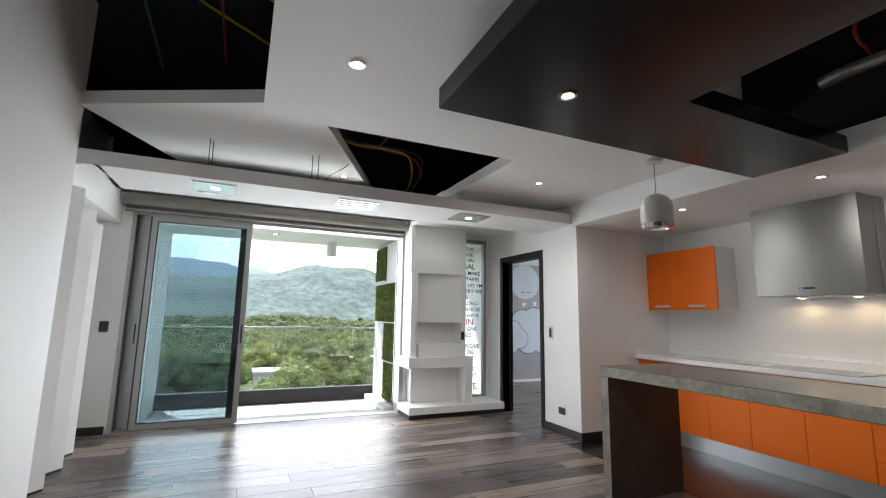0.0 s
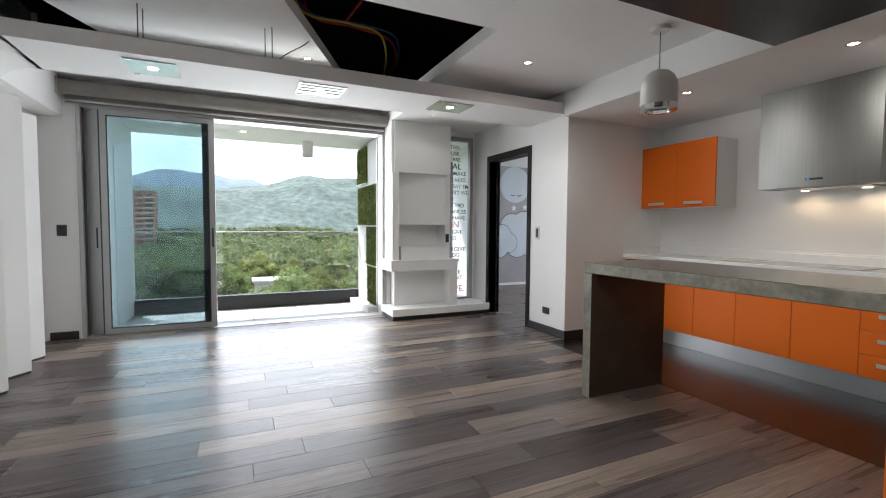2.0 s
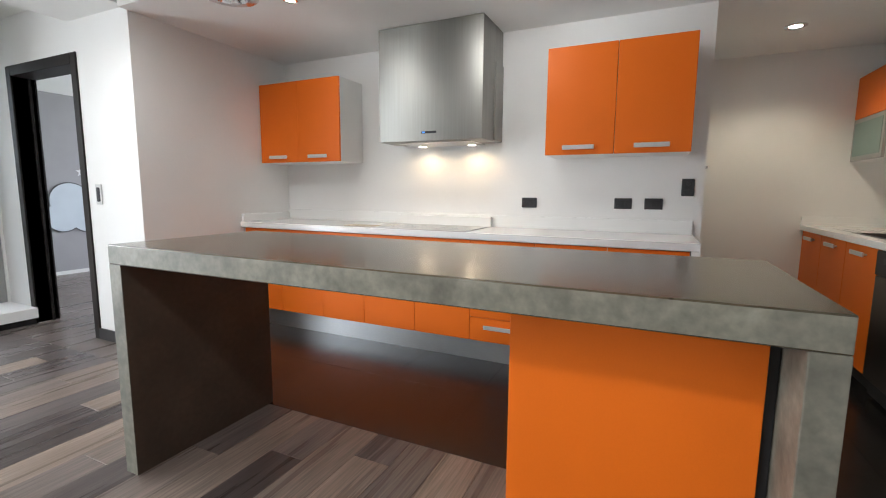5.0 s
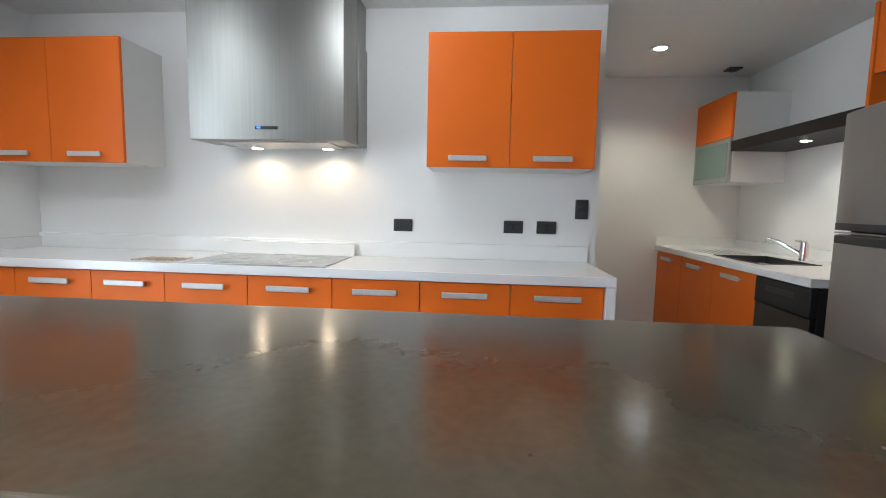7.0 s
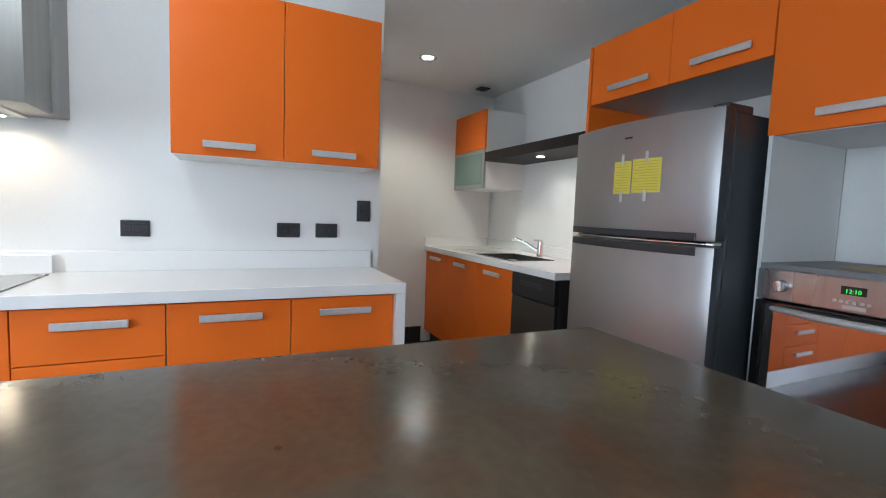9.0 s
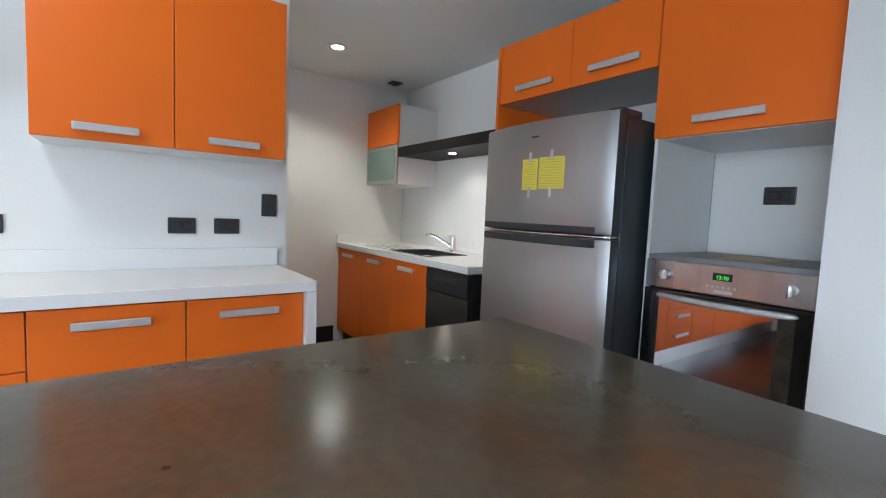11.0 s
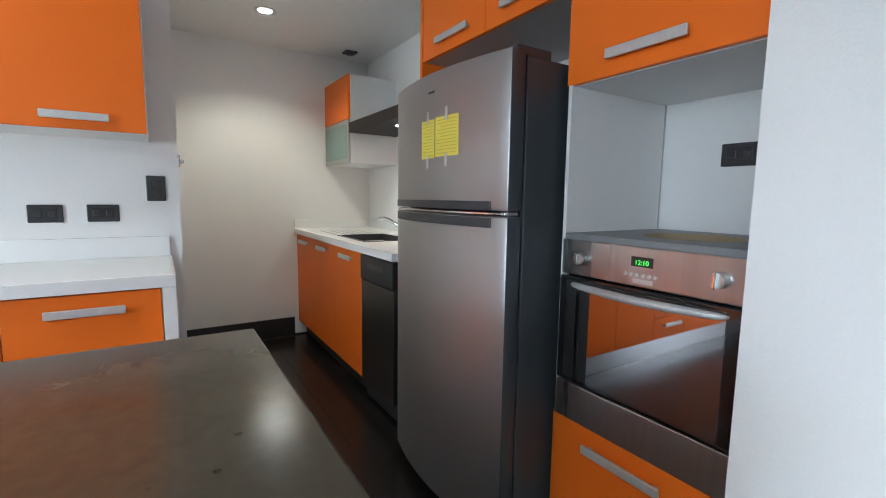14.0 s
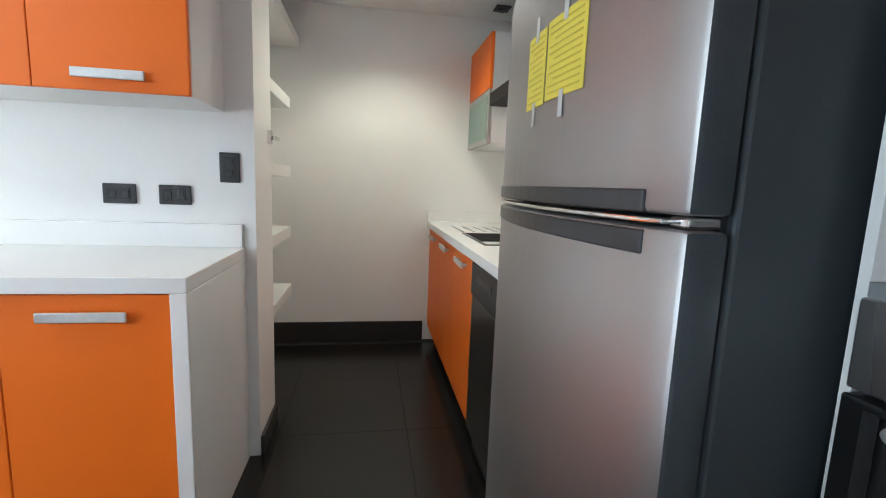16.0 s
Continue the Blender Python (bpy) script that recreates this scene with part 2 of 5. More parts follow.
# ---- mesh helpers ----
ORIGIN = {}


def box(bm, x0, x1, y0, y1, z0, z1):
    vs = [bm.verts.new((x, y, z)) for x in (x0, x1) for y in (y0, y1) for z in (z0, z1)]
    for f in ((0, 1, 3, 2), (4, 6, 7, 5), (0, 4, 5, 1), (2, 3, 7, 6), (0, 2, 6, 4), (1, 5, 7, 3)):
        bm.faces.new([vs[i] for i in f])
    return vs


def bbox(x0, x1, y0, y1, z0, z1, r=0.0, seg=2):
    bm = bmesh.new()
    box(bm, min(x0, x1), max(x0, x1), min(y0, y1), max(y0, y1), min(z0, z1), max(z0, z1))
    if r:
        bmesh.ops.bevel(bm, geom=bm.edges[:], offset=r, segments=seg, affect="EDGES", profile=0.5)
    return bm


def prism(points, z0, z1, r=0.0):
    """A slab over a plan outline."""
    bm = bmesh.new()
    lo = [bm.verts.new((x, y, z0)) for x, y in points]
    hi = [bm.verts.new((x, y, z1)) for x, y in points]
    bm.faces.new(lo[::-1])
    bm.faces.new(hi)
    for i in range(len(points)):
        j = (i + 1) % len(points)
        bm.faces.new((lo[i], lo[j], hi[j], hi[i]))
    bmesh.ops.recalc_face_normals(bm, faces=bm.faces[:])
    if r:
        bmesh.ops.bevel(bm, geom=bm.edges[:], offset=r, segments=2, affect="EDGES", profile=0.5)
    return bm


def tube(a, b, r, r2=None, seg=20, r_cap=0.0):
    """A round bar from a to b, thinner or thicker towards b."""
    bm = bmesh.new()
    a, b = Vector(a), Vector(b)
    bmesh.ops.create_cone(bm, cap_ends=True, segments=seg, radius1=r, radius2=r if r2 is None else r2, depth=(b - a).length)
    if r_cap:
        bmesh.ops.bevel(bm, geom=[e for e in bm.edges if abs(e.verts[0].co.z - e.verts[1].co.z) < 1e-6], offset=r_cap, segments=2, affect="EDGES")
    m = (b - a).to_track_quat("Z", "Y").to_matrix().to_4x4()
    bm.transform(Matrix.Translation((a + b) / 2) @ m)
    return bm


def lathe(profile, place, seg=32):
    """A body turned about an upright axis at place from (radius, height) pairs."""
    bm = bmesh.new()
    rings = [[bm.verts.new((place[0] + r * math.cos(6.28318 * k / seg), place[1] + r * math.sin(6.28318 * k / seg), place[2] + h)) for k in range(seg)] for r, h in profile]
    for p, q in zip(rings, rings[1:]):
        for k in range(seg):
            bm.faces.new((p[k], p[(k + 1) % seg], q[(k + 1) % seg], q[k]))
    return bm


def pipe(points, r, seg=8, taper=None):
    """A bent pipe through points."""
    bm = bmesh.new()
    pts = [Vector(p) for p in points]
    rings = []
    for i, p in enumerate(pts):
        d = (pts[min(i + 1, len(pts) - 1)] - pts[max(i - 1, 0)]).normalized()
        u = d.orthogonal().normalized() if not rings else (rings[-1][1] - d * rings[-1][1].dot(d)).normalized()
        v = d.cross(u)
        w = r if taper is None else r * taper(i / (len(pts) - 1))
        rings.append(([bm.verts.new(p + (u * math.cos(6.28318 * k / seg) + v * math.sin(6.28318 * k / seg)) * w) for k in range(seg)], u))
    for (a, _), (b, _) in zip(rings, rings[1:]):
        for k in range(seg):
            bm.faces.new((a[k], a[(k + 1) % seg], b[(k + 1) % seg], b[k]))
    bm.faces.new(rings[0][0][::-1])
    bm.faces.new(rings[-1][0])
    return bm


def curve_points(points, n=8):
    """A smooth line through points."""
    p = [Vector(q) for q in points]
    p = [2 * p[0] - p[1]] + p + [2 * p[-1] - p[-2]]
    res = []
    for i in range(1, len(p) - 2):
        for k in range(n):
            t = k / n
            a, b, c, d = p[i - 1:i + 3]
            res.append(0.5 * ((2 * b) + (c - a) * t + (2 * a - 5 * b + 4 * c - d) * t * t + (3 * b - a - 3 * c + d) * t ** 3))
    return res + [p[-2]]


def finish(bm, name, material, smooth=False):
    bmesh.ops.recalc_face_normals(bm, faces=bm.faces[:])
    me = bpy.data.meshes.new(name)
    bm.to_mesh(me)
    bm.free()
    me.materials.append(material)
    if smooth:
        me.shade_smooth()
        me.set_sharp_from_angle(angle=radians(35))
    return me


def part(name, bm, material, parent=None, label="", smooth=False, move=True):
    """Links a bmesh, given in the place's own coordinates, as one mesh object under a thing or a part."""
    o = ORIGIN.get(parent, Vector()) if parent else Vector()
    if move:
        bm.transform(Matrix.Translation(-o))
    ob = new(name, finish(bm, name, material, smooth))
    if parent:
        ob.parent = parent
        ORIGIN[ob] = o
    if label:
        ob["label"] = label
    return ob


def thing(name, place, label, category, group="", kind=""):
    ob = new(name)
    ob.location = place
    ob.empty_display_size = 0.1
    ORIGIN[ob] = Vector(place)
    return tagged(ob, label, category, group, kind)


def single(name, bm, material, label, category, group="", kind="", smooth=False):
    """A thing that is one mesh."""
    return tagged(part(name, bm, material, None, "", smooth), label, category, group, kind)


def structure(name, bm, material, label="", category=""):
    return tagged(part(name, bm, material), label, category, "", "structure")

# ---- plan ----
XD = 4.955      # wall with the bedroom door
YK = 4.62       # kitchen's side wall
XH = 6.375      # hood wall
YW = 6.667      # window wall
XB = 7.80       # kitchen's end wall
YS = -0.50      # wall behind the sink and the fridge
ZK, ZM, ZS = 2.37, 2.62, 2.40   # ceilings: kitchen, living room, strip by the window

# ---- floors ----
floor = structure("floor", bbox(-0.6, 4.72, 0.0, YW + 0.06, -0.2, -0.012), M_BASEB, "dark underlay below grey-brown laminate planks", "floor")
kfloor = structure("kitchen_floor", bbox(4.72, XB + 0.15, -0.6, YK, -0.2, -0.006), M_GROUT, "dark glossy porcelain tile floor with thin joints", "floor")
structure("bedroom_floor", bbox(4.72, 9.5, YK, 8.85, -0.2, -0.002), M_WOOD, "grey-brown laminate bedroom floor", "floor")
bfloor = structure("balcony_floor", bbox(-0.3, 5.4, YW + 0.06, 8.35, -0.25, -0.035), M_GROUT, "pale stone tiled balcony floor", "floor")

# ---- walls ----
structure("wall_door_south", bbox(XD, XD + 0.15, YK, 5.33, 0, 3.6), M_WALL, "plain white painted wall", "wall")
structure("wall_door_north", bbox(XD, XD + 0.15, 6.22, YW, 0, 3.6), M_WALL, "plain white painted wall", "wall")
structure("wall_door_head", bbox(XD, XD + 0.15, 5.33, 6.22, 2.17, 3.6), M_WALL, "plain white painted wall", "wall")
structure("wall_kitchen_side", bbox(XD + 0.15, XH + 0.3, YK, YK + 0.15, 0, 3.6), M_WALL, "plain white painted wall", "wall")
structure("wall_hood", bbox(XH, XH + 0.3, 1.06, YK, 0, 3.6), M_WALL, "white painted kitchen wall", "wall")
structure("wall_kitchen_end", bbox(XB, XB + 0.15, -0.6, 1.62, 0, 3.6), M_WALL, "white painted pantry wall", "wall")
structure("wall_pantry_back", bbox(XH + 0.3, XB, 1.47, 1.62, 0, 3.6), M_WALL, "white painted pantry wall", "wall")
structure("wall_sink", bbox(4.345, XB, YS - 0.15, YS, 0, 3.6), M_WALL, "white painted kitchen wall", "wall")
structure("wall_entry", bbox(-0.6, 4.345, YS - 0.15, 0.13, 0, 3.6), M_WALL, "white painted wall", "wall")
structure("wall_left_back", bbox(-0.6, -0.06, 0.13, 7.0, 0, 3.6), M_WALL, "white painted wall", "wall")
structure("wall_window_left", bbox(-0.06, 0.27, YW, YW + 0.2, 0, 3.6), M_WALL, "white painted wall beside the sliding door", "wall")
structure("wall_window_head", bbox(0.27, 3.60, YW, YW + 0.2, 2.47, 3.6), M_WALL, "white painted wall above the sliding door", "wall")
structure("wall_window_mid", bbox(3.60, 4.45, YW, YW + 0.2, 0, 3.6), M_WALL, "white painted wall", "wall")
structure("wall_window_two_head", bbox(4.45, XD + 0.15, YW, YW + 0.2, 2.5, 3.6), M_WALL, "white painted wall", "wall")
structure("wall_window_two_sill", bbox(4.45, XD + 0.15, YW, YW + 0.2, 0, 0.13), M_WALL, "white painted wall", "wall")
# folded wall of slanted panels
peaks = [(0.27, 4.97), (0.24, 5.46), (0.18, 5.94)]
for k, (px, py) in enumerate(peaks):
    structure("wall_fold_" + "abcdefgh"[k], prism([(-0.06, py - 0.44), (px, py), (px - 0.02, py + 0.02), (-0.06, py + 0.05)], 0.02, (2.28, 2.2, 2.15)[k]), M_WALL,
              "white painted slanted wall panel", "wall")
    # solid dark strip draws the shade in the gap below the panel
    structure("fold_base_" + "abcdefgh"[k], prism([(-0.055, py - 0.435), (px - 0.006, py - 0.003), (px - 0.02, py + 0.014), (-0.055, py + 0.045)], 0, 0.02), M_BASEB,
              "dark strip for the shaded gap under a wall panel", "trim")
structure("wall_fold_plain", bbox(-0.06, 0.325, 0.13, 4.49, 0, 3.6), M_WALL, "white painted wall", "wall")

# ---- ceilings ----
structure("ceiling_slab", bbox(-0.6, 9.6, -0.6, 8.9, 3.6, 3.75), M_VOID, "black sprayed concrete slab above the open ceiling", "ceiling")
structure("ceiling_kitchen", bbox(XD - 0.06, XB, YS, YK, ZK, ZK + 0.06), M_CEIL, "white painted dropped kitchen ceiling", "ceiling")
structure("kitchen_fascia", bbox(XD - 0.06, XD - 0.02, 0.13, YK, ZK + 0.06, 3.6), M_CEIL, "white painted step of the kitchen ceiling", "trim")
main = prism([(1.52, 2.62), (1.52, 3.66), (3.49, 3.66), (3.49, 6.1), (XD - 0.06, 6.1), (XD - 0.06, 2.62)], ZM, ZM + 0.1)
structure("ceiling_living", main, M_CEIL, "white painted dropped ceiling panel", "ceiling")
structure("ceiling_living_rear", prism([(1.52, 0.13), (1.52, 2.62), (3.41, 2.62), (3.41, 0.13)], ZM, ZM + 0.1), M_CEIL, "white painted dropped ceiling panel", "ceiling")
# floating slanted panel
d, e, o = Vector((0.893, -0.45)), Vector((0.427, 0.904)), Vector((1.51, 3.84))
structure("ceiling_slanted", prism([tuple(o - d * 1.35), tuple(o + d * 0.36), tuple(o + d * 0.36 + e * 2.5), tuple(o - d * 1.35 + e * 2.5)], 2.78, 2.88), M_CEIL,
          "white floating ceiling panel set at an angle", "ceiling")
# strip by the window, with its rounded end
strip = bmesh.new()
box(strip, 0.30, XD, 4.645, 5.34, ZS, ZS + 0.115)
structure("ceiling_strip", strip, M_CEIL, "white floating ceiling strip with recessed lights", "ceiling")
bm = bmesh.new()
arc = [(0.0, ZS - 0.4), (0.12, ZS - 0.4)] + [(0.36 - 0.24 * math.cos(0.157 * i), ZS - 0.24 + 0.24 * math.sin(0.157 * i)) for i in range(11)] + [(0.42, ZS + 0.0)]
cols = [[[bm.verts.new((x, y, z)) for z in (zz, ZS + 0.113)] for y in (4.643, 5.342)] for x, zz in arc]
for p, q in zip(cols, cols[1:]):
    for k in (0, 1):
        bm.faces.new((p[k][0], q[k][0], q[k][1], p[k][1]))
        bm.faces.new((p[0][k], q[0][k], q[1][k], p[1][k]))
structure("ceiling_strip_cove", bm, M_CEIL, "rounded plaster cove at the end of the strip", "trim")
structure("ceiling_niche", bbox(3.60, XD, 5.34, YW, 2.56, 2.6), M_CEIL, "white ceiling over the display niche", "ceiling")
structure("ceiling_blind_pocket", bbox(-0.06, 3.58, 5.36, YW, 2.69, 2.73), M_CEIL, "white ceiling over the blind", "ceiling")
structure("pocket_end", bbox(-0.06, 0.16, 5.345, YW, 2.30, 2.69), M_CEIL, "white end of the blind pocket", "trim")
structure("soffit_side", bbox(3.58, 3.60, 5.34, YW, 2.56, 2.8), M_CEIL, "white side of the blind pocket", "trim")
# black L-shaped panel
blk = prism([(2.30, 0.13), (2.34, 2.60), (XD - 0.065, 2.60), (XD - 0.065, 2.02), (3.41, 2.0), (3.41, 0.13)], ZK, ZK + 0.11)
structure("ceiling_black", blk, M_BLACKCEIL, "glossy black L-shaped floating ceiling panel", "ceiling")
structure("void_side", bbox(XD - 0.075, XD - 0.062, 0.13, 2.617, ZK + 0.16, 3.6), M_VOID, "black sprayed side of the ceiling opening", "trim")
structure("void_wall_left", bbox(-0.06, 0.0, 0.13, YW, 3.3, 3.6), M_VOID, "black sprayed upper wall", "trim")
structure("void_wall_window", bbox(0.0, XD, YW - 0.03, YW, 3.0, 3.6), M_VOID, "black sprayed upper wall", "trim")
structure("void_wall_mid", bbox(1.54, 3.47, 6.0, 6.03, 2.735, 3.6), M_VOID, "black sprayed duct box", "trim")

# ---- baseboards ----
def baseboard(name, *b):
    structure(name, bbox(*b, 0.004), M_BASEB, "dark baseboard", "baseboard")


baseboard("baseboard_door_wall", XD - 0.014, XD, YK - 0.014, 5.27, 0, 0.09)
baseboard("baseboard_kitchen_side", XD, 5.80, YK - 0.014, YK, 0, 0.09)
baseboard("baseboard_window_left", 0.0, 0.24, YW - 0.014, YW, 0, 0.085)
baseboard("baseboard_pantry", XB - 0.014, XB, 0.2, 1.47, 0, 0.15)
baseboard("baseboard_wall_end", XH, XH + 0.31, 1.046, 1.06, 0, 0.09)
baseboard("baseboard_entry", 0.3, 4.345, 0.13, 0.144, 0, 0.09)

# ---- bedroom beyond the door ----
structure("bedroom_wall_mural", bbox(XD + 0.15, 9.5, 8.70, 8.85, 0, 3.6), M_MURAL, "grey wall with painted moon and clouds", "wall")
# end wall with an assumed opening, out of view, for the fill light
for nm, b in (("a", (YK, 5.6, 0, 3.6)), ("b", (8.2, 8.7, 0, 3.6)), ("c", (5.6, 8.2, 0, 0.8)), ("d", (5.6, 8.2, 2.2, 3.6))):
    structure("bedroom_wall_end_" + nm, bbox(9.4, 9.5, *b), M_MURAL, "grey bedroom wall round an assumed, unseen window opening", "wall")
structure("bedroom_wall_side", bbox(XH + 0.3, 9.5, YK, YK + 0.15, 0, 3.6), M_MURAL, "grey bedroom wall", "wall")
structure("bedroom_ceiling", bbox(XD + 0.15, 9.5, YK + 0.15, 8.7, 2.45, 2.5), M_CEIL, "white bedroom ceiling", "ceiling")
structure("bedroom_baseboard", bbox(XD + 0.15, 9.4, 8.685, 8.70, 0, 0.05), M_CABWHITE, "white baseboard", "baseboard")


def disc(cx, cz, r, y, thick=0.004, seg=28):
    return tube((cx, y, cz), (cx, y - thick, cz), r, seg=seg)


mural = thing("wall_mural", (7.0, 8.70, 0), "painted mural of a pale moon, clouds and stars", "mural")
part("moon", disc(7.03, 2.08, 0.37, 8.70), M_MURALB, mural)


def puff_shape(discs, y, thick, grow):
    """One flat outline round a group of overlapping discs."""
    cx, cz = sum(q[0] for q in discs) / len(discs), sum(q[1] for q in discs) / len(discs)
    bm = bmesh.new()
    ring = []
    for k in range(120):
        a = 6.28318 * k / 120
        u = (math.cos(a), math.sin(a))
        best = 0.05
        for x, z, r in discs:
            b = (x - cx) * u[0] + (z - cz) * u[1]
            c = b * b - ((x - cx) ** 2 + (z - cz) ** 2) + (r + grow) ** 2
            if c > 0:
                best = max(best, b + math.sqrt(c))
        ring.append((cx + u[0] * best, cz + u[1] * best))
    f = bm.faces.new([bm.verts.new((x, y, z)) for x, z in ring])
    r = bmesh.ops.extrude_face_region(bm, geom=[f])
    bmesh.ops.translate(bm, vec=(0, -thick, 0), verts=[v for v in r["geom"] if isinstance(v, bmesh.types.BMVert)])
    return bm


for dy, cl in ((0.0, [(6.95, 1.22, 0.26), (7.25, 1.25, 0.28), (7.55, 1.15, 0.3), (7.8, 0.95, 0.26), (7.45, 0.85, 0.27), (7.1, 0.88, 0.3)]),
               (0.012, [(6.45, 1.02, 0.24), (6.72, 1.05, 0.2), (6.88, 0.88, 0.2), (6.65, 0.8, 0.22), (6.35, 0.8, 0.2)])):
    part("cloud_outline", puff_shape(cl, 8.70 - dy, 0.004, 0.014), M_MURALL, mural)
    part("cloud", puff_shape(cl, 8.694 - dy, 0.004, 0.0), M_MURALB, mural)
for sx, sz in ((6.62, 1.42), (7.28, 1.62), (7.0, 1.6)):
    bm = bmesh.new()
    c = [bm.verts.new((sx + r * math.sin(k * 0.6283), 8.693, sz + r * math.cos(k * 0.6283))) for k in range(10) for r in ((0.07, 0.03)[k % 2],)]
    bm.faces.new(c)
    r = bmesh.ops.extrude_face_region(bm, geom=bm.faces[:])
    bmesh.ops.translate(bm, vec=(0, 0.006, 0), verts=[v for v in r["geom"] if isinstance(v, bmesh.types.BMVert)])
    part("star", bm, M_MURALW, mural)
for ex in (6.97, 7.13):
    part("closed_eye", pipe([(ex - 0.05, 8.694, 1.87), (ex, 8.694, 1.85), (ex + 0.05, 8.694, 1.87)], 0.008), M_MURALL, mural)

# bedroom door frame
dr = thing("door_1", (XD, 5.75, 0), "open doorway with a dark wenge frame", "door", "", "structure")
part("jamb", bbox(XD - 0.012, XD + 0.165, 5.26, 5.33, 0, 2.18, 0.004), M_DOORFR, dr)
part("jamb", bbox(XD - 0.012, XD + 0.165, 6.22, 6.29, 0, 2.18, 0.004), M_DOORFR, dr)
part("head", bbox(XD - 0.012, XD + 0.165, 5.33, 6.22, 2.10, 2.18, 0.004), M_DOORFR, dr)
part("stop", bbox(XD + 0.10, XD + 0.12, 6.205, 6.22, 0, 2.10), M_DOORFR, dr)

# ---- sliding door ----
sd = thing("window_1", (1.9, YW, 0), "grey aluminium sliding glass door, half open", "sliding door", "", "structure")
part("outer_frame", bbox(0.27, 0.31, YW - 0.02, YW + 0.20, 0, 2.47, 0.003), M_ALU, sd)
part("outer_frame", bbox(3.54, 3.60, YW - 0.02, YW + 0.20, 0, 2.47, 0.003), M_ALU, sd)
part("head_track", bbox(0.31, 3.54, YW - 0.02, YW + 0.20, 2.42, 2.47, 0.003), M_ALU, sd)
part("floor_track", bbox(0.31, 3.54, YW - 0.01, YW + 0.20, -0.03, 0.006, 0.002), M_ALU, sd)
for k in range(3):
    yy = YW + 0.155 - 0.062 * k
    fr = bmesh.new()
    x1 = 1.54 if k == 2 else 1.52
    x0 = (0.32, 0.38, 0.46)[k]
    for q in ((x0, x0 + 0.055, 0.02, 2.42), (x1 - 0.06, x1, 0.02, 2.42), (x0 + 0.055, x1 - 0.06, 0.02, 0.075), (x0 + 0.055, x1 - 0.06, 2.365, 2.42)):
        box(fr, q[0], q[1], yy - 0.02, yy + 0.02, q[2], q[3])
    leaf = part("sliding_leaf", fr, M_ALU, sd)
    pane = part("pane", bbox(x0 + 0.055, x1 - 0.06, yy - 0.003, yy + 0.003, 0.075, 2.365), M_GLASST if k == 2 else M_GLASS, leaf, "tinted glass pane")
    pane.visible_shadow = False
    if k == 1:
        part("pull", bbox(x0 + 0.015, x0 + 0.03, yy - 0.026, yy - 0.019, 0.95, 1.17, 0.002), M_PLASTIC, leaf)
    if k == 2:
        seal = bmesh.new()
        for q in ((x0 + 0.055, x0 + 0.067, 0.075, 2.365), (x1 - 0.072, x1 - 0.06, 0.075, 2.365), (x0 + 0.067, x1 - 0.072, 0.075, 0.087), (x0 + 0.067, x1 - 0.072, 2.353, 2.365)):
            box(seal, q[0], q[1], yy - 0.012, yy - 0.004, q[2], q[3])
        part("gasket", seal, M_PLASTIC, leaf, "black rubber glazing gasket")
        part("pull", bbox(x1 - 0.04, x1 - 0.022, yy - 0.026, yy - 0.019, 0.95, 1.17, 0.002), M_PLASTIC, leaf)
        part("dark_stile", bbox(x1 - 0.13, x1 - 0.06, yy + 0.02, yy + 0.05, 0.02, 2.42), M_ALUDARK, sd)

# narrow dark strips at the left end of the stacked leaves
for x0, x1, y0 in ((0.436, 0.459, 0.06), (0.311, 0.319, 0.02)):
    part("brush_seal", bbox(x0, x1, YW + y0, YW + y0 + 0.06, 0.02, 2.42), M_ALUDARK, sd, "dark strip between the leaves")
bl = thing("roller_blind", (1.9, 6.5, 2.5), "rolled-up grey fabric roller blind above the sliding door", "roller blind")
part("roll", tube((0.18, 6.54, 2.58), (3.575, 6.54, 2.58), 0.075, seg=28), M_BLIND, bl, smooth=True)
part("hanging_fabric", bbox(0.2, 3.56, 6.606, 6.612, 2.44, 2.62), M_BLIND, bl)
part("bottom_bar", tube((0.2, 6.6, 2.465), (3.56, 6.6, 2.465), 0.014, seg=12), M_ALU, bl, smooth=True)
part("bracket", bbox(0.165, 0.18, 6.47, YW, 2.5, 2.66, 0.003), M_ALU, bl)

# ---- narrow window with lettering ----
w2 = thing("window_2", (4.7, YW, 0.13), "tall narrow fixed window in a grey aluminium frame", "window", "", "structure")
for q in ((4.45, 4.50, 0.13, 2.5), (4.885, 4.935, 0.13, 2.5), (4.50, 4.885, 0.13, 0.17), (4.50, 4.885, 2.44, 2.5)):
    part("window_frame", bbox(q[0], q[1], YW + 0.01, YW + 0.09, q[2], q[3], 0.004), M_ALU, w2)
p = part("pane", bbox(4.50, 4.885, YW + 0.045, YW + 0.051, 0.17, 2.44), M_GLASS, w2)
p.visible_shadow = False
part("reveal", bbox(4.935, XD, YW + 0.0, YW + 0.1, 0.13, 2.5), M_WALL, w2)

# ---- display niche column ----
YN = 6.29
nc = thing("niche_column", (4.0, 6.5, 0), "white plaster column with stepped recessed niches", "niche", "", "structure")
part("upper_face", bbox(3.61, 4.40, YN + 0.04, YW, 1.90, 2.56), M_WALL, nc)
part("back", bbox(3.66, 4.38, 6.50, YW, 0.14, 0.63), M_WALL, nc)
part("back", bbox(3.66, 4.38, 6.60, YW, 0.77, 1.90), M_WALL, nc)
part("side_strip", bbox(3.57, 3.66, YN + 0.02, YW, 0.77, 1.90), M_WALL, nc)
part("side_strip", bbox(3.57, 3.61, YN + 0.06, YW, 1.90, 2.56), M_WALL, nc)
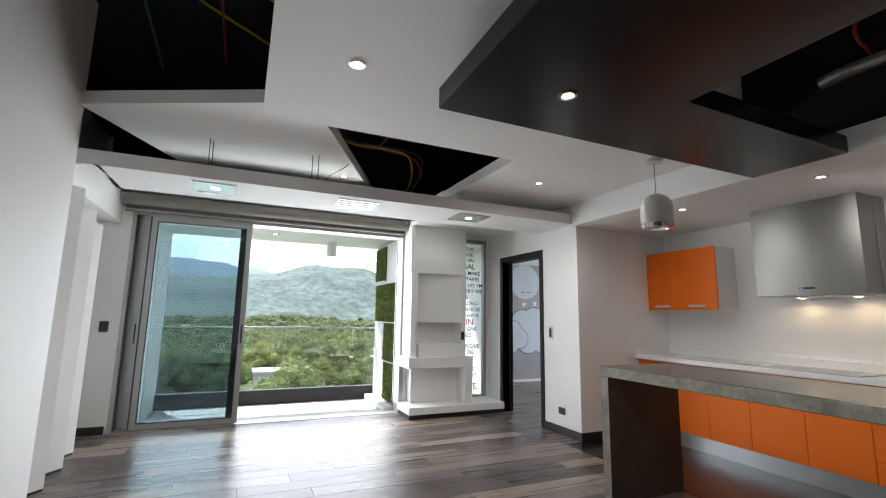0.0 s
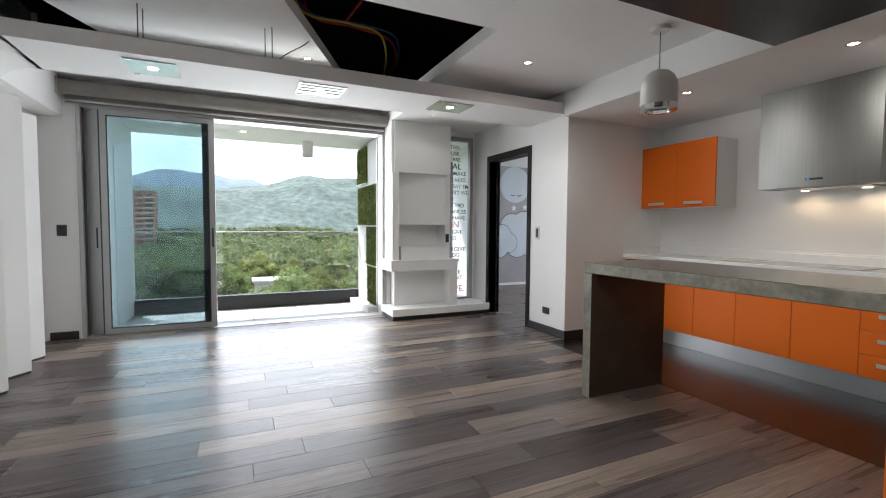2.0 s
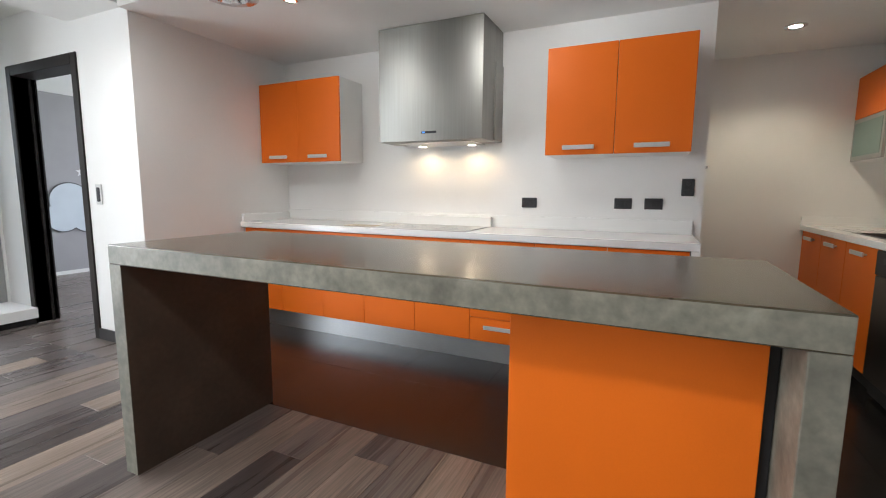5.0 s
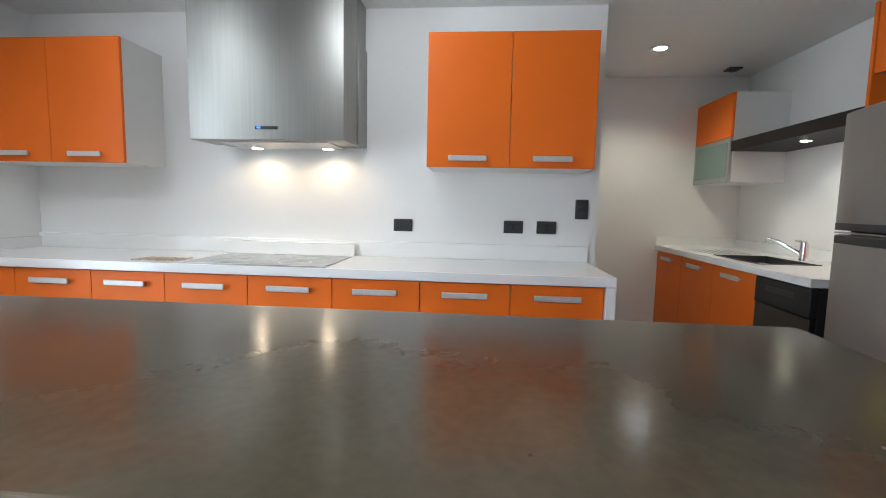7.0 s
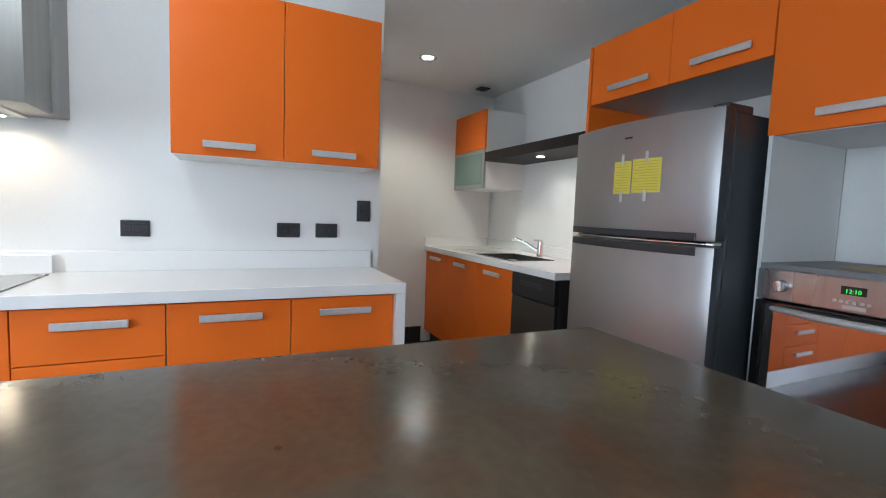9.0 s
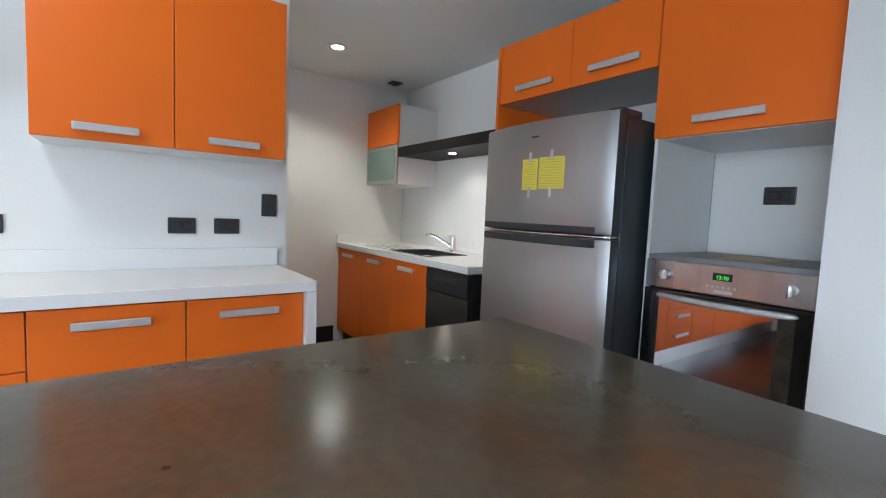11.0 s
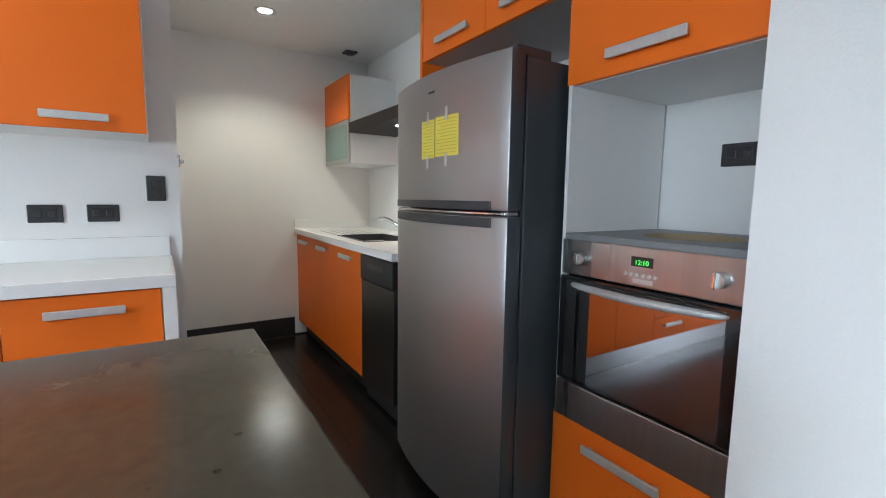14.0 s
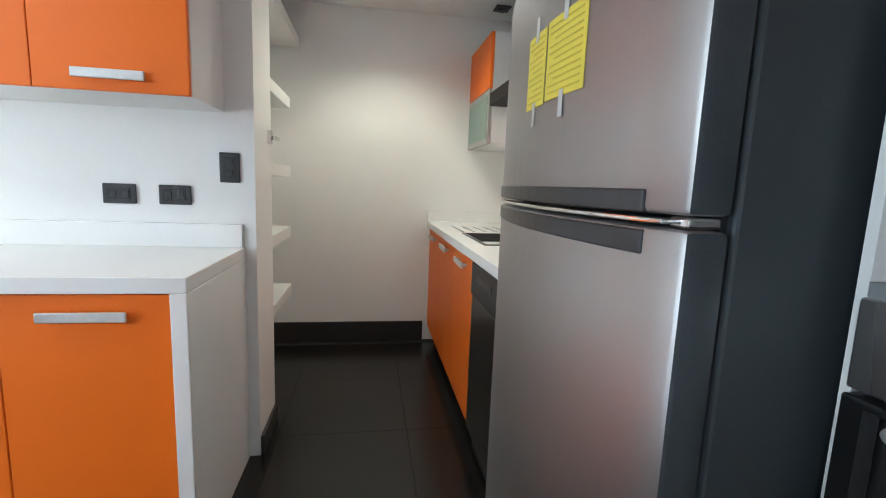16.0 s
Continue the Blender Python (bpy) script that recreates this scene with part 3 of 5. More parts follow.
part("side_strip", bbox(4.33, 4.40, YN + 0.05, YW, 0.77, 1.90), M_WALL, nc)
part("niche_block", prism([(3.66, 6.45), (4.33, 6.345), (4.33, 6.60), (3.66, 6.60)], 1.23, 1.90), M_WALL, nc, "slightly slanted plaster panel")
part("ledge_block", bbox(3.70, 4.33, YN + 0.05, 6.60, 0.77, 0.94), M_WALL, nc)
part("shelf", bbox(3.53, 4.47, YN - 0.06, YW, 0.63, 0.77, 0.004), M_WALL, nc)
part("post", bbox(4.36, 4.47, YN - 0.05, YW, 0.15, 0.63, 0.003), M_WALL, nc)
part("bench", bbox(3.53, XD - 0.014, YN - 0.12, YW, 0.06, 0.15, 0.004), M_WALL, nc)
part("plinth", bbox(3.55, XD - 0.014, YN - 0.07, YW, 0, 0.06), M_BASEB, nc, "dark recessed plinth")

# ---- balcony ----
structure("balcony_ceiling", bbox(-0.3, 5.4, YW + 0.2, 8.25, 2.47, 2.75), M_CEIL, "white balcony ceiling", "ceiling")
structure("balcony_wall_left", bbox(-0.3, 0.49, YW + 0.2, 8.1, -0.03, 2.47), M_WALL, "white balcony side wall", "wall")
structure("balcony_wall_right", bbox(3.62, 3.78, YW + 0.2, 8.1, 0, 2.47), M_WALL, "white balcony side wall", "wall")
structure("balcony_wall_far", bbox(5.3, 5.4, YW + 0.2, 8.1, 0, 2.47), M_WALL, "white balcony side wall", "wall")
structure("balcony_curb", bbox(0.49, 3.62, 8.0, 8.1, -0.03, 0.18, 0.004), M_DARKMETAL, "dark metal curb below the glass railing", "curb")
rl = thing("balcony_railing", (1.9, 8.05, 0.18), "frameless glass balcony railing with a slim grey top rail", "railing")
part("top_rail", bbox(0.49, 3.62, 8.02, 8.07, 1.09, 1.115, 0.006), M_ALU, rl, smooth=True)
for x0, x1 in ((0.50, 1.40), (1.42, 2.51), (2.53, 3.61)):
    p = part("glass_panel", bbox(x0, x1, 8.04, 8.05, 0.18, 1.09), M_GLASS, rl)
    p.visible_shadow = False
bd = thing("balcony_door", (0.49, 7.5, 0), "white flush balcony storage door with a lever handle", "door")
part("leaf", bbox(0.49, 0.502, 7.08, 7.88, 0.0, 2.1, 0.003), M_CABWHITE, bd)
part("rose", tube((0.502, 7.18, 0.72), (0.515, 7.18, 0.72), 0.024), M_CHROME, bd)
part("lever", tube((0.53, 7.17, 0.72), (0.53, 7.3, 0.72), 0.009, seg=10), M_CHROME, bd)
part("spindle", tube((0.512, 7.18, 0.72), (0.532, 7.18, 0.72), 0.008, seg=10), M_CHROME, bd)
part("keyhole", tube((0.502, 7.18, 0.40), (0.508, 7.18, 0.40), 0.02), M_PLASTICG, bd)

# moss panels on a white backing
mp_ = thing("green_wall", (3.6, 7.4, 0), "white panel with tufted green moss squares", "green wall")
part("backing", bbox(3.55, 3.615, 6.89, 8.0, 0.06, 2.44, 0.004), M_CABWHITE, mp_)
part("edge_trim", bbox(3.53, 3.55, 6.87, 6.89, 0.06, 2.44), M_ALU, mp_)
part("planter_foot", bbox(3.40, 3.62, 6.88, 7.95, -0.02, 0.06, 0.006), M_CABWHITE, mp_)
rng = random.Random(5)
for y0, y1, z0, z1 in ((7.43, 7.98, 1.86, 2.40), (6.90, 7.93, 1.22, 1.80), (6.90, 7.43, 0.645, 1.20), (6.90, 7.38, 0.085, 0.62)):
    bm = bmesh.new()
    for k in range(int(2600 * (y1 - y0) * (z1 - z0) * 2)):
        y, z = rng.uniform(y0, y1), rng.uniform(z0, z1)
        a, ln = rng.uniform(0, 6.28), rng.uniform(0.02, 0.05)
        tip = Vector((3.55 - ln, y + 0.03 * math.cos(a), z + 0.03 * math.sin(a) - 0.01))
        w = Vector((0, math.sin(a), -math.cos(a))) * 0.008
        c = Vector((3.545, y, z))
        bm.faces.new([bm.verts.new(v) for v in (c - w, c + w, tip)])
    part("moss_panel", bm, M_MOSS, mp_, "tufted green moss")
    part("moss_base", bbox(3.53, 3.55, y0, y1, z0, z1), M_MOSS, mp_)
    part("moss_frame", bbox(3.515, 3.553, y0, y1, z0 - 0.02, z0 - 0.004), M_CABWHITE, mp_)


# ---- kitchen furniture ----
def handle(parent, axis, c, w=0.22, out=-1):
    """A flat bar handle centred at c on a face looking along -x (axis 'x') or +y (axis 'y')."""
    x, y, z = c
    if axis == "x":
        b = bbox(x - 0.028, x - 0.018, y - w / 2, y + w / 2, z - 0.014, z + 0.014, 0.003)
        for s in (-1, 1):
            box(b, x - 0.02, x, y + s * (w / 2 - 0.02) - 0.006, y + s * (w / 2 - 0.02) + 0.006, z - 0.006, z + 0.006)
    else:
        b = bbox(x - w / 2, x + w / 2, y + 0.018, y + 0.028, z - 0.014, z + 0.014, 0.003)
        for s in (-1, 1):
            box(b, x + s * (w / 2 - 0.02) - 0.006, x + s * (w / 2 - 0.02) + 0.006, y, y + 0.02, z - 0.006, z + 0.006)
    part("handle", b, M_HANDLE, parent, "satin aluminium bar handle")


def base_unit(y0, y1, drawers=False):
    c = thing("base_cabinet", (6.0, (y0 + y1) / 2, 0), "orange drawer base cabinet with bar handles" if drawers else "orange lacquered base cabinet with a bar handle", "cabinet", "base cabinets under the counter")
    part("body", bbox(5.832, XH, y0, y1, 0.15, 0.862), M_CABWHITE, c)
    zs = [0.152, 0.32, 0.49, 0.662, 0.856] if drawers else [0.152, 0.856]
    for a, b in zip(zs, zs[1:]):
        f = part("drawer_front" if drawers else "door", bbox(5.81, 5.83, y0 + 0.002, y1 - 0.002, a + 0.002, b - 0.002, 0.002), M_ORANGE, c)
        handle(f, "x", (5.81, (y0 + y1) / 2, b - 0.06))
    part("plinth", bbox(5.86, 5.875, y0, y1, 0, 0.15), M_PLINTH, c, "brushed steel plinth")


ys = [4.60, 4.19, 3.755, 3.35, 2.905, 2.467, 2.027, 1.588, 1.15]
for k in range(8):
    base_unit(ys[k + 1], ys[k], k == 5)
single("side_filler", bbox(5.82, XH, 4.60, YK, 0.0, 0.86), M_CABWHITE, "white filler strip beside the base cabinets", "filler")
ct = thing("worktop", (6.05, 2.9, 0.862), "white quartz worktop with a waterfall end and upstand", "worktop")
part("top", bbox(5.78, XH, 1.103, YK, 0.862, 0.908, 0.003), M_GLOSSWHITE, ct)
part("waterfall_end", bbox(5.78, XH, 1.103, 1.148, 0, 0.862, 0.003), M_GLOSSWHITE, ct)
part("upstand", bbox(XH - 0.02, XH, 1.11, YK, 0.908, 1.0, 0.002), M_GLOSSWHITE, ct)
part("upstand", bbox(XH - 0.06, XH - 0.02, 2.50, 3.33, 0.908, 0.985, 0.002), M_GLOSSWHITE, ct)
part("upstand", bbox(5.80, XH - 0.02, YK - 0.02, YK, 0.908, 0.975, 0.002), M_GLOSSWHITE, ct)

ck = thing("cooktop", (6.02, 2.85, 0.908), "flush grey glass ceramic cooktop", "cooktop")
part("glass", bbox(5.80, 6.24, 2.50, 3.25, 0.908, 0.914, 0.002), mat("grey_ceramic_glass", (0.33, 0.34, 0.33), 0.12, 0, 0.06, 5), ck)
for y, x, r in ((2.70, 6.1, 0.09), (3.05, 6.1, 0.075), (2.70, 5.92, 0.075), (3.05, 5.92, 0.09)):
    part("heating_ring", lathe([(r, 0.9143), (r + 0.004, 0.9148), (r + 0.008, 0.9143)], (x, y, 0)), M_PLASTICG, ck)
part("frame", bbox(5.79, 5.80, 2.49, 3.26, 0.908, 0.915), M_STEEL, ck)
part("frame", bbox(6.24, 6.25, 2.49, 3.26, 0.908, 0.915), M_STEEL, ck)
gr = thing("trivet", (5.9, 3.45, 0.908), "small wooden slatted trivet on the worktop", "trivet")
for k in range(6):
    part("slat", bbox(5.85, 6.0, 3.32 + 0.045 * k, 3.338 + 0.045 * k, 0.908, 0.914, 0.002), mat("beige_slat", (0.5, 0.42, 0.33), 0.6) if k == 0 else bpy.data.materials["beige_slat"], gr)


def wall_unit(y0, y1, z0=1.428, z1=2.11):
    c = thing("wall_cabinet", (6.19, (y0 + y1) / 2, z0), "orange two-door wall cabinet with bar handles", "cabinet", "wall cabinets beside the hood")
    part("body", bbox(6.064, XH, y0, y1, z0, z1, 0.002), M_CABWHITE, c)
    m = (y0 + y1) / 2
    for a, b in ((y0, m), (m, y1)):
        f = part("door", bbox(6.043, 6.063, a + 0.0015, b - 0.0015, z0, z1, 0.002), M_ORANGE, c)
        handle(f, "x", (6.043, (a + b) / 2 - 0.0, z0 + 0.045), 0.2)


wall_unit(1.168, 2.035)
wall_unit(3.735, 4.615)

# hood
hd = thing("range_hood", (6.15, 2.86, 1.54), "box-shaped brushed steel range hood with lit lamps", "range hood")
part("shell", bbox(5.95, 6.2, 2.45, 3.283, 1.548, 2.368, 0.004), M_STEELH, hd, smooth=True)
part("rear_shell", bbox(6.2, XH, 2.44, 3.297, 1.56, 2.12, 0.004), M_STEELH, hd)
part("rear_shell", bbox(6.2, XH, 2.45, 3.283, 2.12, 2.368), M_STEELH, hd)
part("filter", bbox(6.0, 6.3, 2.55, 3.15, 1.54, 1.549, 0.003), M_STEEL, hd)
part("display", bbox(5.944, 5.951, 2.80, 2.92, 1.60, 1.616, 0.001), M_PLASTIC, hd)
part("display_light", bbox(5.942, 5.944, 2.89, 2.91, 1.603, 1.613), M_BLUE, hd)
for y in (2.63, 3.05):
    part("lamp_rim", tube((6.225, y, 1.534), (6.225, y, 1.549), 0.04), M_CHROME, hd)
    part("lamp_glass", tube((6.225, y, 1.5335), (6.225, y, 1.5355), 0.03), M_BULB, hd)
    lamp("hood_lamp", (6.225, y, 1.53), 0.24, (1, 0.66, 0.36), 168, 0.02)

# island
isl = thing("kitchen_island", (4.37, 2.15, 0), "polished grey concrete island bar on slab legs", "island")
bm = bbox(4.01, 4.745, 1.008, 3.30, 0.885, 0.963, 0.004)
top = part("top_slab", bm, M_CONCRETE, isl, "polished grey-brown concrete slab")
# far leg is darker than the near one, except on its -x face
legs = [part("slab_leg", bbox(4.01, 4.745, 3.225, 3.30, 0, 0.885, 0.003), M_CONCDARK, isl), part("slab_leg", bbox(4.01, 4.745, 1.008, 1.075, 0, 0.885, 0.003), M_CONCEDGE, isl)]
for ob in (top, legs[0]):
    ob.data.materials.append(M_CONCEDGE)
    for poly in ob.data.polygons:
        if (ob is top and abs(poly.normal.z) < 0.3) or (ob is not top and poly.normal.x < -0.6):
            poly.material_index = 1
ic = thing("island_cabinet", (4.45, 1.44, 0), "orange lacquered cabinet under the island top", "cabinet")
part("body", bbox(4.187, 4.70, 1.10, 1.695, 0.0, 0.884), M_ORANGE, ic)
part("back_panel", bbox(4.165, 4.185, 1.10, 1.70, 0.0, 0.884, 0.002), M_ORANGE, ic)
# black filler stands in for the shade between cabinet and leg
part("side_gap", bbox(4.18, 4.70, 1.0765, 1.10, 0, 0.884), M_PLASTIC, ic)

# fridge
fz = thing("refrigerator", (5.34, -0.1, 0), "stainless steel top-freezer refrigerator with dark sides", "refrigerator")
part("body", bbox(4.959, 5.69, -0.45, 0.184, 0.03, 1.625, 0.006), M_FRSIDE, fz, "dark grey painted body")


def bulge(x):
    """The front of the slightly bowed doors."""
    return 0.25 + 0.05 * (1 - ((x - 5.3275) / 0.3725) ** 2)


def bowed(x0, x1, z0, z1, back, front, r=0.0, n=14):
    """A slab that follows the bow, from back to front metres before it (back under -1: a flat rear at y = 0.192)."""
    xs = [x0 + (x1 - x0) * k / n for k in range(n + 1)]
    return prism([(x, bulge(x) + front) for x in xs] + [(x, 0.192 if back < -1 else bulge(x) + back) for x in reversed(xs)], z0, z1, r)


fd = part("freezer_door", bowed(4.955, 5.70, 1.158, 1.638, -2, 0, 0.008), M_STEELF, fz, smooth=True)
ld = part("fridge_door", bowed(4.955, 5.70, 0.06, 1.14, -2, 0, 0.008), M_STEELF, fz, smooth=True)
part("door_seal", bbox(4.972, 5.687, 0.184, 0.192, 0.07, 1.62), M_PLASTIC, fz, "black rubber door seal")
for ob in (fd, ld):
    ob.data.materials.append(M_FRSIDE)
    for poly in ob.data.polygons:
        if abs(poly.normal.x) > 0.6:
            poly.material_index = 1
part("grip_strip", bowed(5.018, 5.69, 1.158, 1.188, -0.02, 0.004, 0.003), M_PLASTICG, fd, "black grip strip")
part("grip_recess", bowed(5.016, 5.69, 1.104, 1.136, -0.02, 0.003, 0.003), M_PLASTICG, ld, "black grip recess")
part("silver_lip", bowed(4.99, 5.695, 1.1455, 1.1525, -0.05, 0.002, 0.002), M_CHROME, fz, smooth=True)
part("hinge", bbox(4.962, 4.995, 0.2, 0.246, 1.1425, 1.1555, 0.003), M_CHROME, fz)
part("top_hinge", bbox(4.965, 5.03, 0.08, 0.22, 1.625, 1.655, 0.006), M_FRSIDE, fz)
part("badge", bowed(5.31, 5.35, 1.565, 1.572, 0, 0.0015), M_PLASTICG, fd)
for fx in (5.03, 5.65):
    part("foot", tube((fx, 0.1, 0), (fx, 0.1, 0.04), 0.02), M_PLASTIC, fz)
part("kick_grille", bbox(5.0, 5.68, 0.15, 0.175, 0.02, 0.058), M_PLASTICG, fz)
for nm, x0, x1, z0, z1 in (("note", 5.305, 5.397, 1.337, 1.473), ("note", 5.166, 5.298, 1.34, 1.476)):
    nt = thing("paper_note", ((x0 + x1) / 2, bulge((x0 + x1) / 2), z0), "yellow printed paper sheet taped to the freezer door", "paper", "sheets on the refrigerator")
    part("sheet", bowed(x0, x1, z0, z1, 0.0008, 0.002), M_PAPER, nt)
    for k in range(11):
        zz = z1 - 0.012 - k * 0.0112
        part("text_line", bowed(x0 + 0.01, x1 - 0.01 - 0.02 * (k % 3 == 2), zz - 0.0014, zz + 0.0014, 0.002, 0.0025), M_INK, nt)
    part("tape", bowed((x0 + x1) / 2 - 0.007, (x0 + x1) / 2 + 0.007, z1 - 0.015, z1 + 0.03, 0.0021, 0.0028), M_TAPE, nt)
    part("tape", bowed((x0 + x1) / 2 - 0.007, (x0 + x1) / 2 + 0.007, z0 - 0.035, z0 + 0.01, 0.0021, 0.0028), M_TAPE, nt)

# cabinet over the fridge
oc = thing("over_fridge_cabinet", (5.42, -0.2, 1.84), "orange two-door cabinet above the refrigerator", "cabinet")
part("body", bbox(4.942, 5.87, YS, 0.013, 1.842, 2.153), mat("grey_cabinet_underside", (0.42, 0.42, 0.42), 0.4), oc)
for a, b in ((4.944, 5.374), (5.377, 5.862)):
    f = part("door", bbox(a, b, 0.015, 0.035, 1.84, 2.155, 0.002), M_ORANGE, oc)
    handle(f, "y", ((a + b) / 2 - 0.023, 0.035, 1.897), 0.25)
part("end_panel", bbox(5.872, 5.892, YS, 0.035, 0.0, 2.155, 0.002), M_ORANGE, oc)
part("back_board", bbox(4.942, 5.87, YS, YS + 0.01, 1.2, 1.84), M_CABWHITE, oc)

# oven tower
tw = thing("oven_tower", (4.66, -0.2, 0), "tall white cabinet housing an oven and open niche", "cabinet")
part("side_panel", bbox(4.347, 4.364, YS, 0.034, 0, 2.155), M_CABWHITE, tw)
part("side_panel", bbox(4.918, 4.932, YS, 0.034, 0, 2.155), M_CABWHITE, tw)
part("niche_back", bbox(4.365, 4.918, -0.49, -0.472, 1.08, 1.555), M_CABWHITE, tw)
# shadow line of the gap at the back, laid on as a thin grey strip
part("back_gap", bbox(4.915, 4.9185, -0.464, -0.461, 1.092, 1.548), M_ALU, tw)
part("niche_top", bbox(4.365, 4.918, -0.472, 0.013, 1.548, 1.56), M_CABWHITE, tw)
part("upper_body", bbox(4.365, 4.918, YS, 0.013, 1.56, 2.153), M_CABWHITE, tw)
f = part("upper_door", bbox(4.367, 4.938, 0.015, 0.035, 1.55, 2.155, 0.002), M_ORANGE, tw)
handle(f, "y", (4.665, 0.035, 1.605), 0.235)
f = part("lower_drawer", bbox(4.367, 4.938, 0.015, 0.035, 0.15, 0.482, 0.002), M_ORANGE, tw)
handle(f, "y", (4.665, 0.035, 0.42), 0.26)
part("lower_body", bbox(4.365, 4.918, YS, 0.013, 0.15, 0.485), M_CABWHITE, tw)
part("plinth", bbox(4.37, 4.94, -0.05, -0.03, 0, 0.15), M_STEEL, tw)
# shelf with a round hole
bm = bmesh.new()
n = 32
outer = [(4.365 + 0.553 * a, -0.472 + 0.507 * b) for a, b in [(i / 8, 0) for i in range(8)] + [(1, i / 8) for i in range(8)] + [(1 - i / 8, 1) for i in range(8)] + [(0, 1 - i / 8) for i in range(8)]]
for z in (1.072, 1.09):
    po = [bm.verts.new((x, y, z)) for x, y in outer]
    pi = [bm.verts.new((4.635 + 0.14 * math.cos(math.atan2(y + 0.175, x - 4.6535)), -0.20 + 0.14 * math.sin(math.atan2(y + 0.175, x - 4.6535)), z)) for x, y in outer]
    for k in range(n):
        bm.faces.new((po[k], po[(k + 1) % n], pi[(k + 1) % n], pi[k]))
    if z < 1.08:
        lo_o, lo_i = po, pi
for k in range(n):
    j = (k + 1) % n
    bm.faces.new((lo_o[k], lo_o[j], po[j], po[k]))
    bm.faces.new((lo_i[k], lo_i[j], pi[j], pi[k]))
part("niche_shelf", bm, mat("grey_laminate_shelf", (0.2, 0.21, 0.22), 0.45, 0, 0.05, 4), tw, "grey shelf with a round cut-out")
part("hole_rim", lathe([(0.139, 1.0705), (0.139, 1.091), (0.143, 1.091)], (4.635, -0.20, 0)), mat("raw_chipboard", (0.42, 0.33, 0.2), 0.8), tw)

ov = thing("oven", (4.64, 0.0, 0.487), "built-in stainless steel oven with black glass door", "oven")
part("cavity", bbox(4.365, 4.918, YS + 0.02, 0.01, 0.488, 1.068), M_PLASTIC, ov)
part("control_panel", bbox(4.366, 4.918, 0.01, 0.045, 0.962, 1.072, 0.003), M_STEEL, ov)
od = part("door", bbox(4.366, 4.918, 0.01, 0.05, 0.615, 0.956, 0.004), M_OVENGLASS, ov, "black reflective glass door")
part("mirror_window", bbox(4.41, 4.89, 0.05, 0.0515, 0.628, 0.945), mat("mirror_oven_glass", (0.46, 0.43, 0.42), 0.03, 1), od, "mirrored inner window")
part("bottom_trim", bbox(4.366, 4.918, 0.01, 0.048, 0.487, 0.609, 0.003), M_STEEL, ov)
part("handle", pipe(curve_points([(4.865, 0.05, 0.934), (4.83, 0.068, 0.934), (4.635, 0.095, 0.934), (4.44, 0.068, 0.934), (4.405, 0.05, 0.934)]), 0.012, 12, lambda f: 0.3 + 0.7 * math.sin(3.14159 * f)), M_HANDLE, od, smooth=True)
for x in (4.836, 4.432):
    k = part("knob", tube((x, 0.045, 1.016), (x, 0.068, 1.016), 0.021, 0.019, 24, 0.002), M_STEEL, ov, smooth=True)
    part("grip", bbox(x - 0.004, x + 0.004, 0.066, 0.08, 0.997, 1.035, 0.002), M_CHROME, k)
part("display", bbox(4.602, 4.667, 0.045, 0.0465, 1.018, 1.045), M_PLASTIC, ov)
for k in range(6):
    part("button", tube((4.682 - 0.018 * k, 0.045, 0.995), (4.682 - 0.018 * k, 0.05, 0.995), 0.005, seg=12), M_TAPE, ov)
part("sticker", bbox(4.6, 4.66, 0.045, 0.0458, 0.972, 0.984), M_TAPE, ov)


def lettering(text, size, m, parent, material, name="lettering", align="LEFT", bold=0.0):
    """Words as a thin mesh at the pose m."""
    cu = bpy.data.curves.new("words", "FONT")
    cu.body, cu.size, cu.extrude, cu.align_x, cu.offset = text, size, 0.0004, align, bold
    tmp = new("words", cu)
    bpy.context.view_layer.update()
    me = bpy.data.meshes.new_from_object(tmp.evaluated_get(bpy.context.evaluated_depsgraph_get()))
    bpy.data.objects.remove(tmp)
    bpy.data.curves.remove(cu)
    me.materials.clear()
    me.materials.append(material)
    me.transform(Matrix.Translation(-ORIGIN[parent]) @ m)
    ob = new(name, me)
    ob.parent = parent
    return ob


lettering("12:10", 0.019, pose(4.635, 0.047, 1.023, 90, 0, 180), ov, M_LED, "clock_digits", "CENTER")

# sink run
sw = thing("sink_worktop", (6.85, -0.13, 0.875), "white quartz worktop with a black sink cut in", "worktop")
part("top", bbox(5.895, 6.47, YS, 0.185, 0.875, 0.918, 0.003), M_GLOSSWHITE, sw)
part("top", bbox(6.98, XB, YS, 0.185, 0.875, 0.918, 0.003), M_GLOSSWHITE, sw)
part("top", bbox(6.47, 6.98, 0.09, 0.185, 0.875, 0.918), M_GLOSSWHITE, sw)
part("top", bbox(6.47, 6.98, YS, -0.27, 0.875, 0.918), M_GLOSSWHITE, sw)
part("upstand", bbox(5.895, XB, YS, YS + 0.018, 0.918, 0.99), M_GLOSSWHITE, sw)
part("upstand", bbox(XB - 0.018, XB, YS + 0.018, 0.185, 0.918, 0.99), M_GLOSSWHITE, sw)
# grooves are not cut: thin dark strips draw their shade
for k in range(5):
    part("drain_groove", bbox(7.08, 7.42, -0.22 + 0.07 * k, -0.208 + 0.07 * k, 0.9175, 0.9195), M_PLASTICG, sw)
sk = thing("sink", (6.79, -0.16, 0.72), "black composite sink set into the worktop", "sink")
